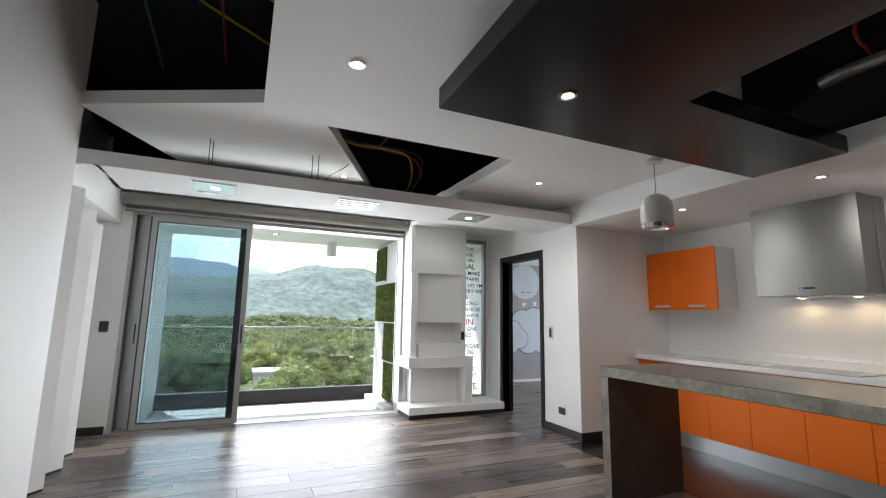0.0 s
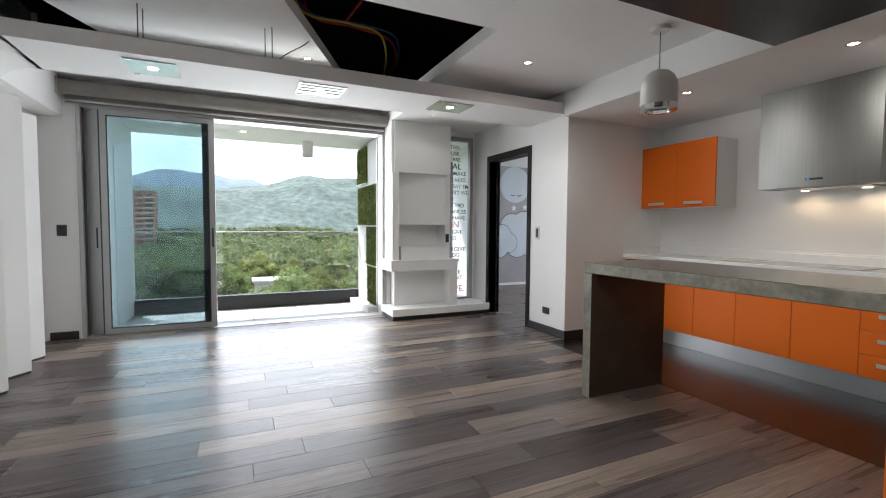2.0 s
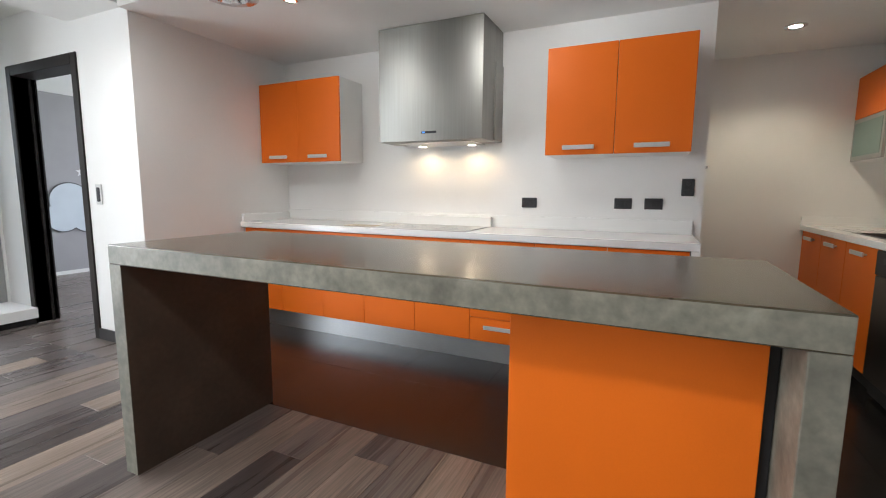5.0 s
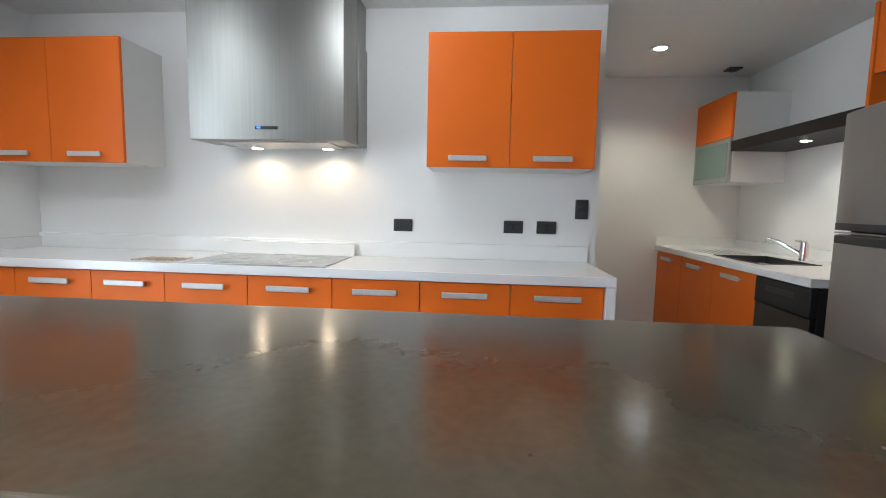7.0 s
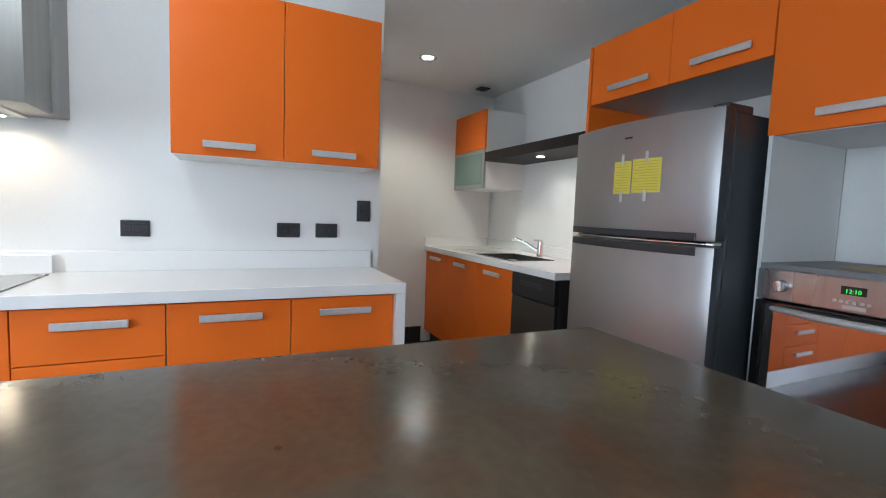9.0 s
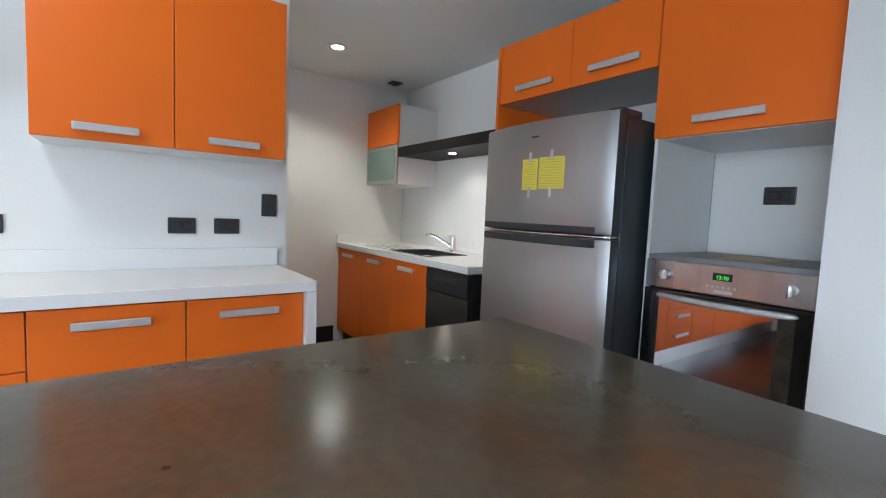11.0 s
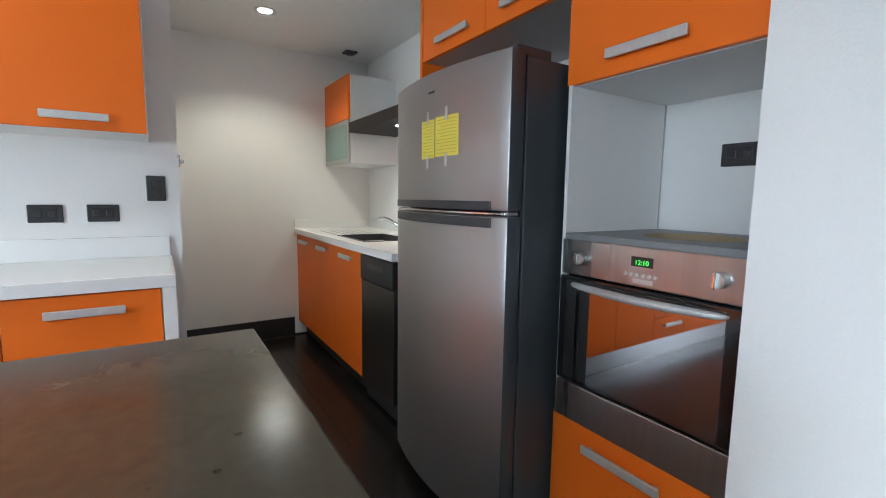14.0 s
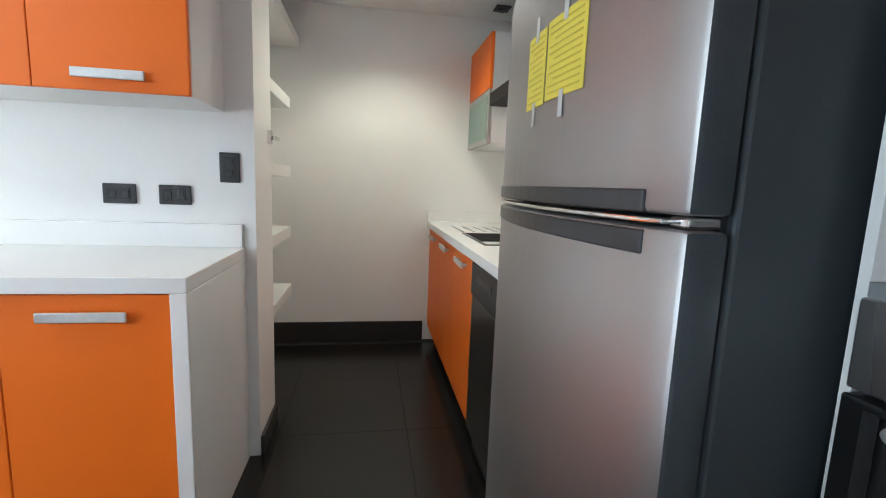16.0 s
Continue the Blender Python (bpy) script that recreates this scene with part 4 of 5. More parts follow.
for q in ((6.47, 6.98, -0.27, 0.09, 0.72, 0.735), (6.47, 6.485, -0.27, 0.09, 0.735, 0.922), (6.965, 6.98, -0.27, 0.09, 0.735, 0.922), (6.485, 6.965, -0.27, -0.255, 0.735, 0.922), (6.485, 6.965, 0.075, 0.09, 0.735, 0.922)):
    part("basin_side", bbox(*q), M_PLASTIC, sk)
fc = thing("faucet", (6.74, -0.345, 0.918), "chrome single-lever kitchen faucet", "faucet")
part("base", tube((6.74, -0.345, 0.918), (6.74, -0.345, 1.035), 0.026, 0.022, 24, 0.004), M_CHROME, fc, smooth=True)
part("spout", pipe([(6.74, -0.345, 0.95), (6.785, -0.305, 0.985), (6.845, -0.25, 1.03), (6.885, -0.215, 1.046), (6.905, -0.198, 1.034)], 0.015, 12, lambda f: 1.1 - 0.3 * f), M_CHROME, fc, smooth=True)
part("lever", bbox(6.728, 6.80, -0.357, -0.32, 1.036, 1.05, 0.004), M_CHROME, fc, smooth=True)
for a, b in ((6.335, 6.82), (6.82, 7.31), (7.31, 7.795)):
    c = thing("sink_cabinet", ((a + b) / 2, -0.1, 0), "orange lacquered base cabinet below the sink worktop", "cabinet", "base cabinets below the sink")
    part("body", bbox(a, b, YS, 0.143, 0.12, 0.874), M_CABWHITE, c)
    f = part("door", bbox(a + 0.002, b - 0.002, 0.145, 0.165, 0.12, 0.87, 0.002), M_ORANGE, c)
    handle(f, "y", ((a + b) / 2, 0.165, 0.82), 0.2)
    part("plinth", bbox(a, b, 0.08, 0.1, 0, 0.12), M_BASEB, c)
dw = thing("dishwasher", (6.1, -0.1, 0), "black and stainless built-in dishwasher", "dishwasher")
part("body", bbox(5.897, 6.33, YS, 0.14, 0.02, 0.872), M_PLASTIC, dw)
part("door", bbox(5.90, 6.328, 0.142, 0.172, 0.12, 0.722, 0.004), mat("dark_stainless_steel", (0.17, 0.165, 0.16), 0.35, 1, 0.04, 2, 0.03), dw, "stainless steel door")
part("control_strip", bbox(5.90, 6.328, 0.142, 0.178, 0.727, 0.868, 0.006), M_PLASTIC, dw, "black control strip")
part("grip", bbox(6.0, 6.23, 0.17, 0.181, 0.80, 0.83, 0.004), M_PLASTICG, dw)
part("kick_plate", bbox(5.90, 6.328, 0.08, 0.1, 0, 0.118), M_PLASTIC, dw)

# cabinet and shelf over the sink
gc = thing("glass_wall_cabinet", (7.52, -0.27, 1.45), "wall cabinet with an orange flap and a frosted glass flap", "cabinet")
part("body", bbox(7.242, XB, YS, -0.118, 1.45, 2.11, 0.002), M_CABWHITE, gc)
part("flap", bbox(7.242, XB - 0.003, -0.116, -0.096, 1.782, 2.11, 0.002), M_ORANGE, gc, "orange flap")
part("flap", bbox(7.242, XB - 0.003, -0.116, -0.096, 1.45, 1.778, 0.002), M_ALU, gc, "aluminium framed frosted glass flap")
part("frosted_glass", bbox(7.275, XB - 0.035, -0.0965, -0.0935, 1.485, 1.745), M_FROST, gc)
sh = thing("light_shelf", (6.6, -0.27, 1.67), "dark brown shelf with two recessed lamps", "shelf")
part("board", bbox(5.895, 7.24, YS, -0.10, 1.675, 1.75, 0.003), M_DOORFR, sh)
for x in (6.15, 6.66):
    part("lamp_rim", tube((x, -0.24, 1.668), (x, -0.24, 1.676), 0.035), M_CHROME, sh)
    part("lamp_glass", tube((x, -0.24, 1.665), (x, -0.24, 1.67), 0.026), M_BULB, sh)
    lamp("shelf_lamp", (x, -0.24, 1.655), 0.2, (1, 0.86, 0.68), 150)

# pantry shelves
for z in (0.47, 0.84, 1.21, 1.62, 2.08):
    single("pantry_shelf", bbox(XH + 0.31, (XB if z > 1.9 else 7.42), 1.10, 1.47, z - 0.01, z + 0.055, 0.003), M_CABWHITE, "white painted pantry shelf", "shelf", "pantry shelves")
pj = thing("door_hinge", (6.66, 1.05, 1.36), "small steel cabinet hinge on the wall end", "hinge")
part("plate", bbox(6.60, 6.64, 1.043, 1.06, 1.335, 1.395, 0.002), M_CHROME, pj)
part("arm", bbox(6.62, 6.70, 1.025, 1.043, 1.355, 1.372, 0.002), M_CHROME, pj)


# ---- sockets and switches ----
def socket(place, axis, w, h, kind="wall_socket", label="black wall socket plate", material=M_PLASTICG, slots=2):
    s = thing(kind, place, label, "socket" if "socket" in kind else "switch", "sockets and switches")
    x, y, z = place

    def slab(u0, u1, v0, v1, d0, d1, r=0.0):
        if axis == "x":
            return bbox(x - d1, x - d0, y + u0, y + u1, z + v0, z + v1, r)
        if axis == "X":
            return bbox(x + d0, x + d1, y + u0, y + u1, z + v0, z + v1, r)
        if axis == "y":
            return bbox(x + u0, x + u1, y - d1, y - d0, z + v0, z + v1, r)
        return bbox(x + u0, x + u1, y + d0, y + d1, z + v0, z + v1, r)
    part("plate", slab(-w / 2, w / 2, -h / 2, h / 2, 0, 0.01, 0.004), material, s)
    part("module", slab(-w * 0.34, w * 0.34, -h * 0.29, h * 0.29, 0.009, 0.0115, 0.002) if w >= h else slab(-w * 0.29, w * 0.29, -h * 0.34, h * 0.34, 0.009, 0.0115, 0.002), M_PLASTIC, s)
    for k in range(slots):
        c = (k - (slots - 1) / 2) * max(w, h) / (slots + 0.6)
        b = slab(c - 0.012, c + 0.012, -0.012, 0.012, 0.011, 0.014, 0.002) if w >= h else slab(-0.012, 0.012, c - 0.012, c + 0.012, 0.011, 0.014, 0.002)
        part("insert", b, M_PLASTICG, s)
    return s


socket((XH, 2.212, 1.103), "x", 0.115, 0.075, slots=3)
socket((XH, 1.546, 1.107), "x", 0.115, 0.075)
socket((XH, 1.352, 1.108), "x", 0.115, 0.075)
socket((XH, 1.152, 1.22), "x", 0.075, 0.115, "light_switch", "black wall switch plate", slots=2)
socket((XD, 4.94, 0.26), "x", 0.115, 0.075)
socket((XD, 5.12, 1.14), "x", 0.075, 0.15, "light_switch", "grey metal wall switch plate", M_HANDLE, 3)
socket((4.36, YN + 0.05, 1.05), "y", 0.05, 0.115, "wall_socket", "narrow black socket plate in the niche", slots=2)
socket((0.125, YW, 1.14), "y", 0.085, 0.115, "light_switch", "black wall switch plate beside the sliding door", slots=1)
socket((4.65, -0.472, 1.35), "Y", 0.115, 0.075)


# ---- lights ----
def downlight(x, y, z, power, color=(1, 0.94, 0.85), r=0.045, label="small recessed round ceiling spotlight, lit", bulb=M_BULB, spot=160, soft=0.14, aim=(0, 0, -1)):
    t = thing("ceiling_spotlight", (x, y, z), label, "spotlight", "recessed spotlights")
    part("rim", lathe([(r, 0.002), (r, -0.006), (r * 0.72, -0.008), (r * 0.6, 0.004)], (x, y, z), 28), M_CHROME, t, smooth=True)
    part("lamp_glass", tube((x, y, z - 0.001), (x, y, z - 0.005), r * 0.58), bulb, t)
    if power:
        lamp("spot_lamp", (x, y, z - 0.04), power, color, spot, soft, aim)


downlight(4.05, 4.09, ZM, 5.0)
downlight(1.95, 2.79, ZM, 2.6)
downlight(2.84, 2.2, ZK, 6.5)
downlight(5.28, 3.50, ZK, 0.8, spot=124, aim=(0.72, 0.1, -0.68))
downlight(5.28, 2.36, ZK, 1.5, spot=124, aim=(0.7, -0.3, -0.64))
downlight(7.08, 0.51, ZK, 1.9, (1, 0.84, 0.58), 0.07, "large recessed round ceiling light, lit", M_BULBW, 138, 0.13)
downlight(3.97, 5.9, 2.56, 0.5)
downlight(2.39, 5.27, 2.78, 0.3)
downlight(1.86, 7.5, 2.47, 0.5, (1, 0.95, 0.85), 0.06)
bp_ = thing("balcony_lamp", (2.75, 7.9, 2.25), "white cylindrical balcony ceiling lamp", "lamp")
part("shade", lathe([(0.0, 0.22), (0.075, 0.22), (0.08, 0.21), (0.08, 0.0), (0.07, 0.0), (0.07, 0.1), (0.0, 0.1)], (2.75, 7.9, 2.25)), M_CABWHITE, bp_, smooth=True)

for k, (x0, x1) in enumerate(((1.03, 1.37), (2.25, 2.65), (3.52, 3.90))):
    v = thing("recessed_glass_light", ((x0 + x1) / 2, 4.92, ZS), "square recessed ceiling light with a glass cover", "ceiling light", "glass-covered lights")
    part("frame", bbox(x0, x1, 4.75, 5.10, ZS - 0.006, ZS - 0.001, 0.001), mat("greenish_glass_cover", (0.30, 0.34, 0.24), 0.12) if k == 0 else bpy.data.materials["greenish_glass_cover"], v)
    part("lamp_glass", tube(((x0 + x1) / 2, 4.92, ZS - 0.006), ((x0 + x1) / 2, 4.92, ZS - 0.01), 0.035), M_BULB, v)
    for yy in (4.755, 5.09):
        part("clip", bbox(x0 + 0.02, x0 + 0.06, yy, yy + 0.012, ZS - 0.012, ZS - 0.006), M_CHROME, v)
    if k == 1:
        for q in range(3):
            part("grille_bar", bbox(x0 + 0.02, x1 - 0.02, 4.82 + 0.08 * q, 4.845 + 0.08 * q, ZS - 0.011, ZS - 0.007), M_CHROME, v)
    lamp("cover_lamp", ((x0 + x1) / 2, 4.92, ZS - 0.03), 0.25, (1, 0.9, 0.6), 110)

pd = thing("pendant_lamp", (4.50, 3.13, 2.04), "grey dome pendant lamp hanging over the island", "pendant lamp")
px, py = 4.50, 3.13
part("shade", lathe([(0.0, 0.285), (0.035, 0.283), (0.07, 0.268), (0.1, 0.24), (0.118, 0.2), (0.123, 0.16), (0.123, 0.03), (0.118, 0.03), (0.116, 0.16), (0.0, 0.24)], (px, py, 2.04), 40), M_PEND, pd, smooth=True)
part("chrome_rim", lathe([(0.124, 0.035), (0.124, 0.0), (0.085, -0.003), (0.08, 0.02), (0.115, 0.04)], (px, py, 2.04), 40), M_CHROME, pd, smooth=True)
part("cable", tube((px, py, 2.32), (px, py, ZM - 0.03), 0.003, seg=8), M_ROD, pd)
part("canopy", lathe([(0.0, -0.03), (0.06, -0.03), (0.065, -0.02), (0.065, 0.0)], (px, py, ZM)), M_PEND, pd, smooth=True)

# hanging wires of the strip
for x, y in ((1.14, 4.72), (1.16, 4.80), (1.99, 4.76), (2.04, 4.72)):
    single("hanger_rod", tube((x, y, ZS + 0.115), (x, y, 2.78), 0.004, seg=8), M_ROD, "thin threaded hanger rod above the ceiling strip", "rod", "hanger rods")
single("loose_cable", pipe(curve_points([(2.08, 4.70, ZS + 0.115), (2.15, 4.75, 2.6), (2.32, 4.85, 2.75), (2.42, 4.9, 2.88)]), 0.005, 6), M_ROD, "loose black cable hanging from the ceiling", "cable")

# services in the open ceiling
for nm, m_, pts in (("yellow", M_PIPEY, [(2.25, 5.0, 3.6), (2.3, 5.05, 3.12), (2.75, 5.1, 3.1), (3.05, 5.15, 3.08), (3.2, 5.4, 2.98), (3.28, 5.75, 2.9), (3.3, 6.0, 2.88)]),
                    ("red", M_PIPER, [(2.35, 5.15, 3.6), (2.4, 5.2, 3.16), (2.85, 5.25, 3.14), (3.2, 5.3, 3.1), (3.36, 5.55, 3.0), (3.4, 6.0, 2.92)]),
                    ("blue", M_PIPEB, [(2.3, 5.3, 3.6), (2.4, 5.35, 3.25), (3.0, 5.35, 3.22), (3.3, 5.4, 3.18), (3.43, 5.7, 3.05), (3.44, 6.0, 3.0)]),
                    ("red", M_PIPER, [(2.95, 4.85, 3.6), (2.85, 4.9, 3.3), (2.72, 5.1, 3.12)]),
                    ("yellow", M_PIPEY, [(0.6, 3.6, 3.588), (0.95, 4.0, 3.588), (1.75, 4.6, 3.588)]), ("green", M_PIPEG, [(0.67, 3.6, 3.588), (0.66, 4.4, 3.588), (0.64, 5.3, 3.588)]),
                    ("red", M_PIPER, [(1.18, 3.6, 3.588), (1.19, 4.3, 3.588), (1.19, 4.95, 3.588)]), ("yellow", M_PIPEY, [(1.1, 3.6, 3.588), (1.7, 3.95, 3.588)]),
                    ("red", M_PIPER, [(4.2, 1.3, 3.6), (4.4, 1.6, 3.2), (4.6, 1.8, 3.0), (4.88, 1.85, 2.95)])):
    single(nm + "_conduit", pipe(curve_points(pts), 0.011, 8), m_, nm + " electrical conduit in the open ceiling", "conduit", "ceiling conduits", smooth=True)
bm = pipe(curve_points([(4.83, 2.09, 2.855), (4.815, 1.95, 2.862), (4.835, 1.7, 2.868), (4.83, 1.2, 2.88)], 24), 0.042, 14)
single("foil_duct", bm, M_FOIL, "crumpled foil air duct in the open ceiling", "duct", smooth=True)
sd_ = thing("smoke_detector", (7.57, -0.24, ZK), "small black square detector on the ceiling", "detector")
part("plate", bbox(7.52, 7.62, -0.29, -0.19, ZK - 0.012, ZK, 0.003), M_PLASTIC, sd_)
part("cap", lathe([(0.0, -0.025), (0.03, -0.022), (0.035, -0.01)], (7.57, -0.24, ZK)), M_PLASTICG, sd_)

# ---- lettering on the narrow window ----
lt = thing("window_lettering", (4.69, YW + 0.044, 0.3), "dark and red vinyl words stuck on the narrow window", "lettering")
rows_a = [("IN THIS", 0.075, 2.33), ("HOUSE", 0.075, 2.24), ("WE ARE", 0.075, 2.155), ("REAL", 0.125, 2.04), ("WE MAKE", 0.082, 1.95), ("MISTAKES", 0.08, 1.86), ("WE SAY I'M", 0.08, 1.765),
          ("SORRY WE", 0.082, 1.675), ("GIVE", 0.08, 1.58), ("SECOND", 0.082, 1.49), ("CHANCES", 0.08, 1.40), ("WE HAVE", 0.08, 1.31), ("FUN", 0.13, 1.195), ("WE GIVE", 0.078, 1.105),
          ("HUGS", 0.08, 1.015), ("WE", 0.078, 0.935), ("FORGIVE", 0.09, 0.845), ("WE DO", 0.078, 0.765), ("REALLY", 0.08, 0.68), ("LOUD", 0.078, 0.6), ("WE ARE", 0.078, 0.515), ("PATIENT", 0.08, 0.43), ("LOVE.", 0.13, 0.25)]
for words, size, base in rows_a:
    red = words in ("FUN", "LOVE.")
    lettering(words, size, pose(4.475, YW + 0.043, base, 90, 0, 0), lt, M_RED if red else M_VINYL, bold=0.0003)

# ---- outside ----
def ground_z(x, y):
    far = min(1.0, max(0.0, (math.hypot(x, y) - 180) / 300))
    return -20 + 2 * noise.noise((x / 90, y / 90, 0)) + far * 14 * (0.25 + noise.noise((x / 130, y / 170, 4)))


M_GROUND = mat("far_grass", (0.05, 0.07, 0.025), 0.9, 0, 0.4, 0.02, 0.3, 0, 0.2)
M_LEAF = mat("tree_leaves", (0.088, 0.112, 0.036), 0.8, 0, 0.5, 0.05, 0.35, 0, 0.6, rand=0.5)
M_LEAFL = mat("light_tree_leaves", (0.16, 0.175, 0.055), 0.8, 0, 0.4, 0.08, 0.35, 0, 0.6, rand=0.45)
for m_ in (M_LEAF, M_LEAFL):
    n_, l_ = m_.node_tree.nodes, m_.node_tree.links
    thin, both = n_.new("ShaderNodeBsdfTranslucent"), n_.new("ShaderNodeMixShader")
    src = n_["Principled BSDF"].inputs["Base Color"].links[0].from_socket
    l_.new(src, thin.inputs[0])
    both.inputs[0].default_value = 0.4
    l_.new(n_["Principled BSDF"].outputs[0], both.inputs[1])
    l_.new(thin.outputs[0], both.inputs[2])
    l_.new(both.outputs[0], n_["Material Output"].inputs[0])
M_BARK = mat("tree_bark", (0.08, 0.06, 0.045), 0.9, 0, 0.2, 0.5)
# distance haze is put into the hill colours, the far one paler and bluer
M_HILL = mat("haze_tinted_wooded_hill", (0.055, 0.076, 0.064), 0.95, 0, 0.3, 0.012, 0.45, 0, 0.06)
M_HILL2 = mat("far_haze_tinted_hill", (0.1, 0.13, 0.155), 0.95, 0, 0.2, 0.006, 0.15, 0, 0.03)
M_ROOF = mat("pale_metal_roof", (0.4, 0.4, 0.4), 0.6, 0, 0.1, 0.1)
M_BRICKT = mat("orange_brick_tower", (0.36, 0.16, 0.09), 0.8, 0, 0.15, 0.2)
M_SLAB = mat("pale_balcony_slab", (0.5, 0.44, 0.38), 0.8, 0, 0.1, 0.1)
M_HOUSE = mat("pale_house_wall", (0.4, 0.38, 0.34), 0.8, 0, 0.1, 0.1)
bm = bmesh.new()
bmesh.ops.create_grid(bm, x_segments=90, y_segments=90, size=3000)
for v in bm.verts:
    v.co.z = -20 if v.co.length > 900 else ground_z(v.co.x, v.co.y)
tagged(part("ground", bm, M_GROUND), "green valley floor far below the balcony", "ground", "", "structure")


def hill(name, y0, depth, height, material, seed, x0=-2500, x1=3500, nx=260, ny=44):
    bm = bmesh.new()
    g = []
    for j in range(ny):
        row = []
        for i in range(nx):
            x, f = x0 + (x1 - x0) * i / (nx - 1), j / (ny - 1)
            ridge = height(x) * (1 + 0.35 * noise.noise((x / 420, seed, 0)) + 0.12 * noise.noise((x / 120, seed, 3)))
            z = -20 + (ridge + 20) * math.sin(f * 1.5708) ** 1.3 + 7 * noise.noise((x / 70, f * depth / 70, seed)) * f + 3 * noise.noise((x / 24, f * depth / 24, seed))
            row.append(bm.verts.new((x, y0 + depth * f, z)))
        g.append(row)
    for a, b in zip(g, g[1:]):
        for i in range(nx - 1):
            bm.faces.new((a[i], a[i + 1], b[i + 1], b[i]))
    return tagged(part(name, bm, material, smooth=True), "wooded hillside on the horizon, haze put into its colour", "hill", "", "structure")


hill("backdrop_hill_near", 1000, 500, lambda x: 112 + 40 * math.exp(-((x - 320) / 260) ** 2), M_HILL, 3.1)
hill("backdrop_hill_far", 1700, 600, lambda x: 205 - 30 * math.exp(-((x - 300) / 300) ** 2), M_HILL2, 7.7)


def blob(verts, faces, rng, place, rx, rz, level):
    """An uneven mass of foliage."""
    bm = bmesh.new()
    bmesh.ops.create_icosphere(bm, subdivisions=level, radius=1.0)
    o, seed = len(verts), rng.uniform(0, 99)
    for v in bm.verts:
        k = 1 + 0.32 * noise.noise(v.co * 1.6 + Vector((seed, 0, 0))) + 0.3 * noise.noise(v.co * 4.5 + Vector((0, seed, 0)))
        verts.append((place[0] + v.co.x * rx * k, place[1] + v.co.y * rx * k, place[2] + v.co.z * rz * k))
    faces += [tuple(o + v.index for v in f.verts) for f in bm.faces]
    bm.free()


def leaves(verts, faces, rng, place, rx, rz, count, size):
    """Small leaf sprays standing off a mass of foliage."""
    for q in range(count):
        u = Vector((rng.gauss(0, 1), rng.gauss(0, 1), rng.gauss(0.25, 0.9))).normalized()
        k = rng.uniform(0.85, 1.35)
        c = Vector(place) + Vector((u.x * rx, u.y * rx, u.z * rz)) * k
        s = size * rng.uniform(0.6, 1.4)
        p = Matrix.Rotation(rng.uniform(0, 6.28), 3, u) @ u.orthogonal().normalized()
        r, t = u.cross(p), u * rng.uniform(-1.7, 1.7)
        i = len(verts)
        verts += [tuple(c + (p + t) * s), tuple(c + r * 0.7 * s), tuple(c - (p + t) * s), tuple(c - r * 0.7 * s)]
        faces.append((i, i + 1, i + 2, i + 3))


def crown(rng, w, h, lumps, per):
    """Clumps of leaves round a few limbs, with gaps between."""
    verts, faces = [], []
    for k in range(lumps):
        a, f = k * 2.4 + rng.uniform(-0.4, 0.4), (k / lumps) ** 0.5
        place = (w * f * math.cos(a) * 0.75, w * f * math.sin(a) * 0.75, h * (0.78 - 0.42 * f + rng.uniform(-0.08, 0.1)))
        rx = w * rng.uniform(0.24, 0.4)
        rz = rx * rng.uniform(0.7, 0.95)
        blob(verts, faces, rng, place, rx * 0.86, rz * 0.86, 2)
        leaves(verts, faces, rng, place, rx, rz, per, w * 0.026)
    return verts, faces


rng = random.Random(11)
protos = []
for k in range(5):
    v, f = crown(rng, rng.uniform(6.5, 9.5), rng.uniform(12, 17), 14, 620)
    me = bpy.data.meshes.new("crown")
    me.from_pydata(v, [], f)
    me.materials.append(M_LEAFL if k in (1, 3) else M_LEAF)
    tb = tube((0, 0, -2), (0.3, 0, 9), 0.4, 0.12, 10)
    for a in range(5):
        t2 = tube((0.15, 0, 4 + a * 0.8), (2.6 * math.cos(a * 1.3), 2.6 * math.sin(a * 1.3), 7.5 + a * 0.7), 0.16, 0.05, 6)
        m2 = bpy.data.meshes.new("tmp")
        t2.to_mesh(m2)
        tb.from_mesh(m2)
        bpy.data.meshes.remove(m2)
        t2.free()
    protos.append((me, finish(tb, "trunk", M_BARK)))
CLEAR = [(12, 122, 13, 8, 6), (44, 150, 16, 9, 7), (84, 240, 20, 12, 11), (125, 300, 18, 12, 12)]


def open_ground(x, y):
    """True on and just before a house, towards the balcony."""
    return any(abs(x - cx * y / cy) < cw * 0.6 + 3 and cy - 13 < y < cy + 9 for cx, cy, cw, cd, ch in CLEAR)


k = 0
while k < 200:
    d_, a_ = 72 + 170 * rng.random() ** 0.75, radians(rng.uniform(-22, 36))
    x, y = d_ * math.sin(a_), 8 + d_ * math.cos(a_)
    if open_ground(x, y):
        continue
    k += 1
    me, tr = protos[k % 5]
    t = new("tree")
    s = rng.uniform(0.45, 0.95)
    t.matrix_basis = pose(x, y, ground_z(x, y) - 1, 0, 0, rng.uniform(0, 360)) @ Matrix.Scale(s, 4)
    tagged(t, "leafy broad-crowned tree in the valley", "tree", "valley trees")
    for nm, data in (("crown", me), ("trunk", tr)):
        o_ = new(nm, data)
        o_.parent = t
# far woods
verts, faces = [], []
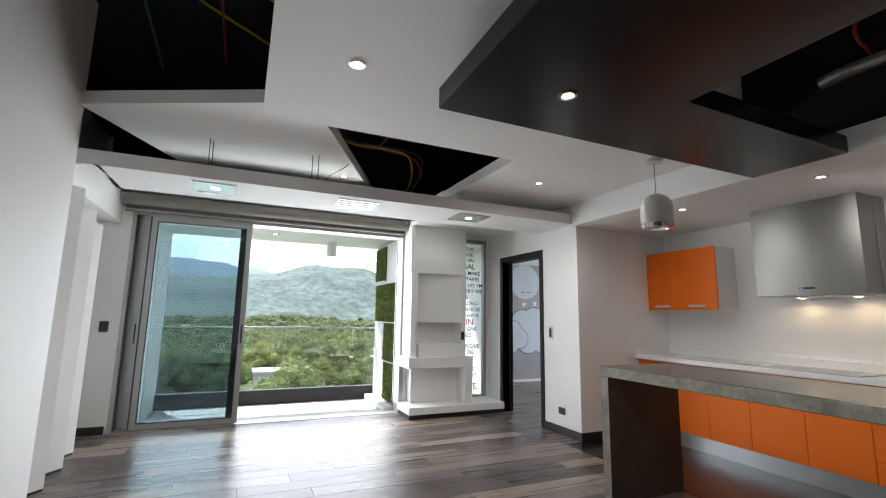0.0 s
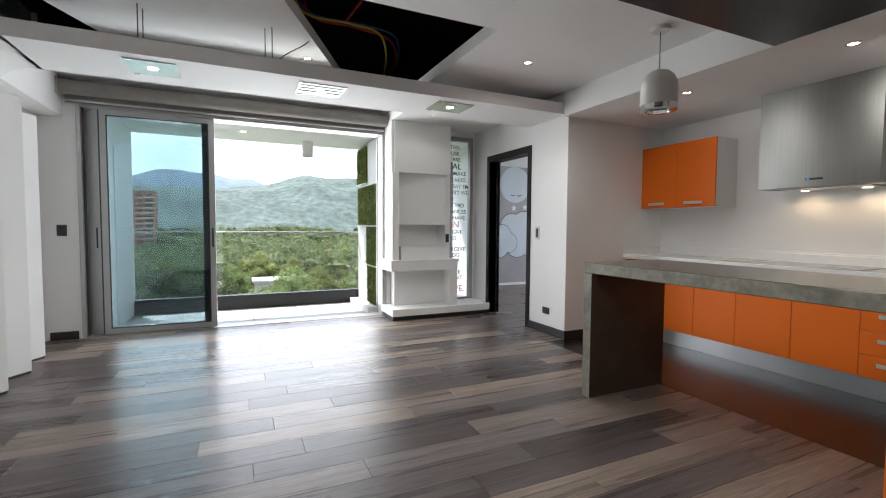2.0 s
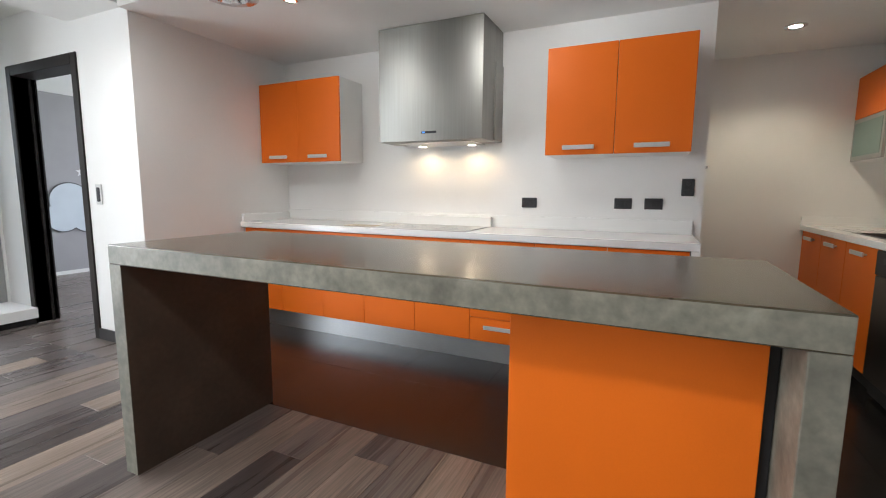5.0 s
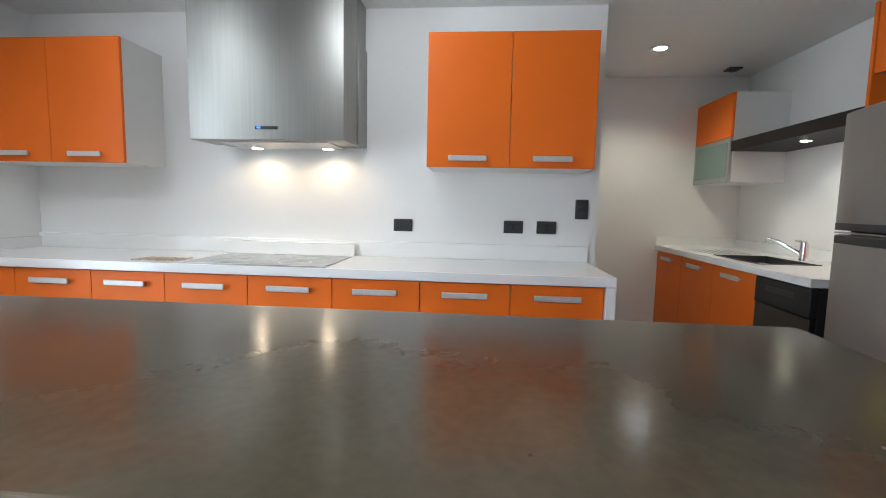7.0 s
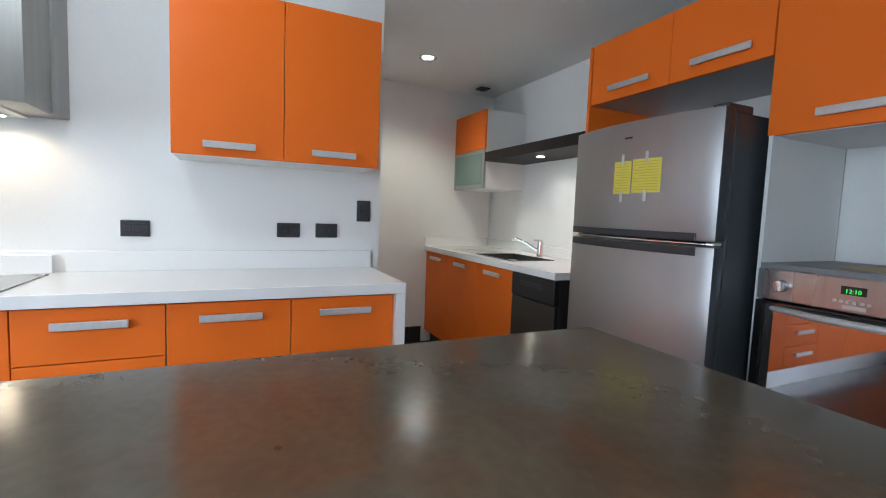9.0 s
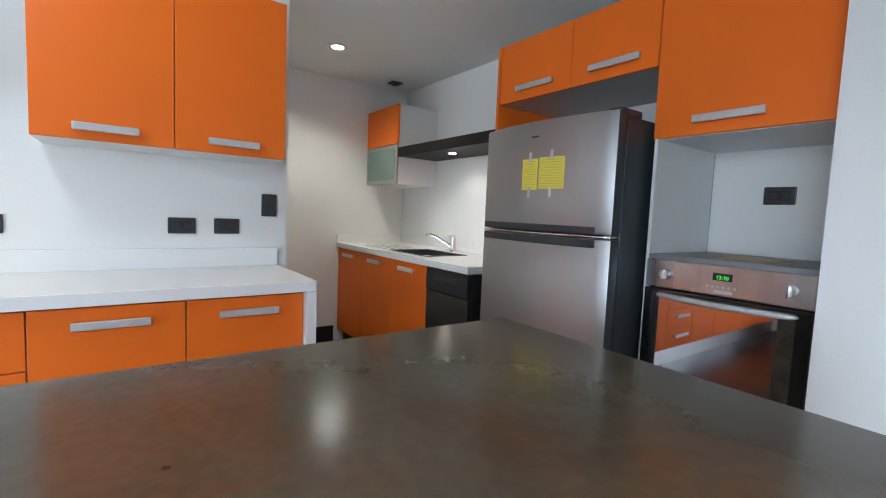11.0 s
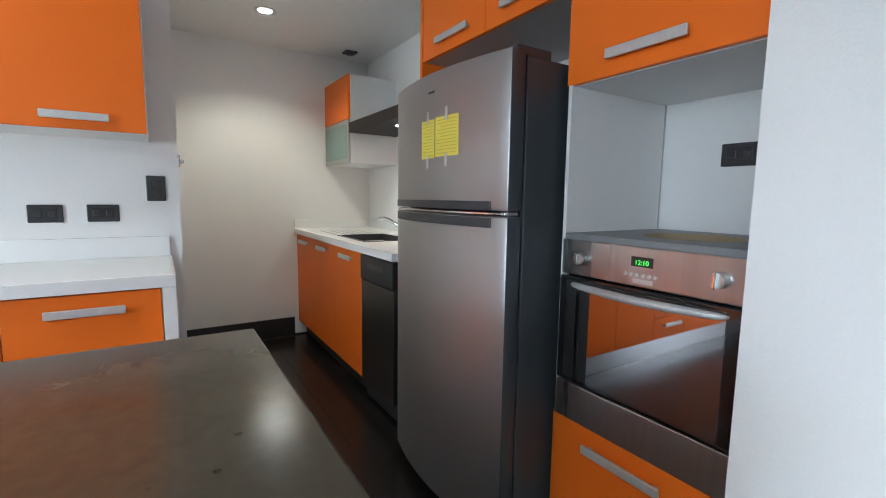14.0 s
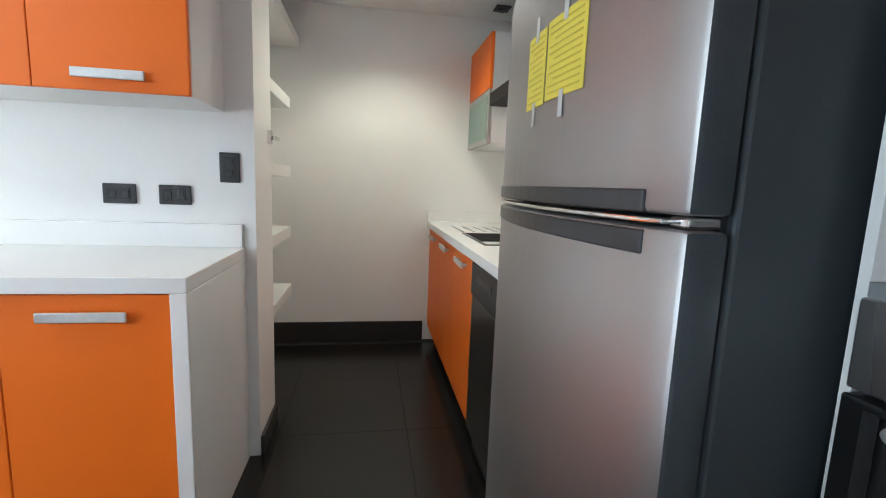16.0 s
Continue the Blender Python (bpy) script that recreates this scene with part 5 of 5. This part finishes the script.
for k in range(2600):
    d_, a_ = 150 + 960 * rng.random() ** 1.6, radians(rng.uniform(-26, 42))
    x, y = d_ * math.sin(a_), 8 + d_ * math.cos(a_)
    if open_ground(x, y):
        continue
    w, h = rng.uniform(6, 12), rng.uniform(7, 13)
    z0 = (ground_z(x, y) if math.hypot(x, y) < 880 else -20) + (0 if y < 1000 else 8)
    for q in range(2):
        place = (x + q * rng.uniform(-4, 4), y + q * rng.uniform(-4, 4), z0 + h * (0.45 - 0.15 * q))
        blob(verts, faces, rng, place, w * 0.47, h * 0.39, 1)
        leaves(verts, faces, rng, place, w * 0.55, h * 0.45, 55, w * 0.055)
me = bpy.data.meshes.new("far_woods")
me.from_pydata(verts, [], faces)
me.materials.append(M_LEAF)
tagged(new("far_woods", me), "distant mixed woods across the valley", "woods", "", "stuff")


def tower(x, y, w, d, h, z0=-26):
    """A distant apartment tower with a window band to every storey."""
    t = thing("apartment_tower", (x, y, z0), "orange brick apartment tower with balconies, far off", "building")
    part("wall", bbox(x - w / 2, x + w / 2, y - d / 2, y + d / 2, z0, z0 + h), M_BRICKT, t)
    part("roof", bbox(x - w / 2 - 0.4, x + w / 2 + 0.4, y - d / 2 - 0.4, y + d / 2 + 0.4, z0 + h, z0 + h + 0.8), M_HOUSE, t)
    n_ = int(h / 3.2)
    for k in range(n_):
        zz = z0 + 3.2 * k
        for c in range(4):
            xx = x - w / 2 + w * (c + 0.5) / 4
            part("window", bbox(xx - w * 0.08, xx + w * 0.08, y - d / 2 - 0.1, y - d / 2 + 0.1, zz + 1, zz + 2.5), M_DARKMETAL, t)
        part("balcony", bbox(x + w * 0.28, x + w / 2 + 1.2, y - d / 2 - 1.2, y - d / 2, zz, zz + 1.0), M_SLAB, t)
        part("floor_band", bbox(x - w / 2 - 0.15, x + w * 0.28, y - d / 2 - 0.15, y - d / 2 + 0.1, zz, zz + 0.35), M_SLAB, t)


tower(-56, 340, 21, 16, 46, -24)
for x, y, w, d2, h in CLEAR:
    g = ground_z(x, y)
    hs = thing("house", (x, y, g), "pale house with a flat metal roof in the valley", "house", "valley houses")
    part("wall", bbox(x - w / 2, x + w / 2, y - d2 / 2, y + d2 / 2, g - 2, g + h), M_HOUSE, hs)
    part("roof", bbox(x - w / 2 - 0.5, x + w / 2 + 0.5, y - d2 / 2 - 0.5, y + d2 / 2 + 0.5, g + h, g + h + 0.5), M_ROOF, hs)
    for c in range(3):
        xx = x - w / 2 + w * (c + 0.5) / 3
        part("window", bbox(xx - 0.7, xx + 0.7, y - d2 / 2 - 0.08, y - d2 / 2 + 0.05, g + h - 2.6, g + h - 1.2), M_DARKMETAL, hs)

# ---- floor pieces ----
rng = random.Random(3)
W = 0.183
shared = {}


def plank(x0, x1, y0, parent):
    key = round(x1 - x0, 2)
    if key not in shared:
        b = bbox(0, key - 0.0015, 0, W - 0.0015, -0.012, 0.0, 0.0012, 1)
        shared[key] = finish(b, "plank", M_WOOD)
    ob = new("plank", shared[key])
    ob.location = (x0, y0, 0)
    ob.parent = parent


y = 0.13
k = 0
while y < YW:
    x = -0.1 - (0.0, 0.52, 0.26, 0.78, 0.39)[k % 5]
    while x < 4.72:
        x1 = min(x + 1.22, 4.72)
        if x1 > 0.0 and x1 - x > 0.02:
            x0 = max(x, -0.06)
            plank(x0, x0 + round(x1 - x0, 2), y, floor)
        x += 1.22
    y += W
    k += 1
tile = finish(bbox(0, 0.5985, 0, 0.5985, -0.006, 0, 0.0006, 1), "tile", M_TILE)
for i in range(6):
    for j in range(9):
        x0, y0 = 4.72 + 0.6 * i, -0.78 + 0.6 * j
        if x0 + 0.6 <= XB + 0.3 and y0 < YK - 0.3:
            ob = new("tile", tile)
            ob.location = (x0, y0, 0)
            ob.parent = kfloor
tile = finish(bbox(0, 0.595, 0, 0.595, -0.035, -0.025, 0.0015, 1), "tile", M_BALTILE)
for i in range(6):
    for j in range(3):
        ob = new("tile", tile)
        ob.location = (0.30 + 0.6 * i - 0.15, YW + 0.2 + 0.6 * j - 0.3, 0)
        ob.parent = bfloor
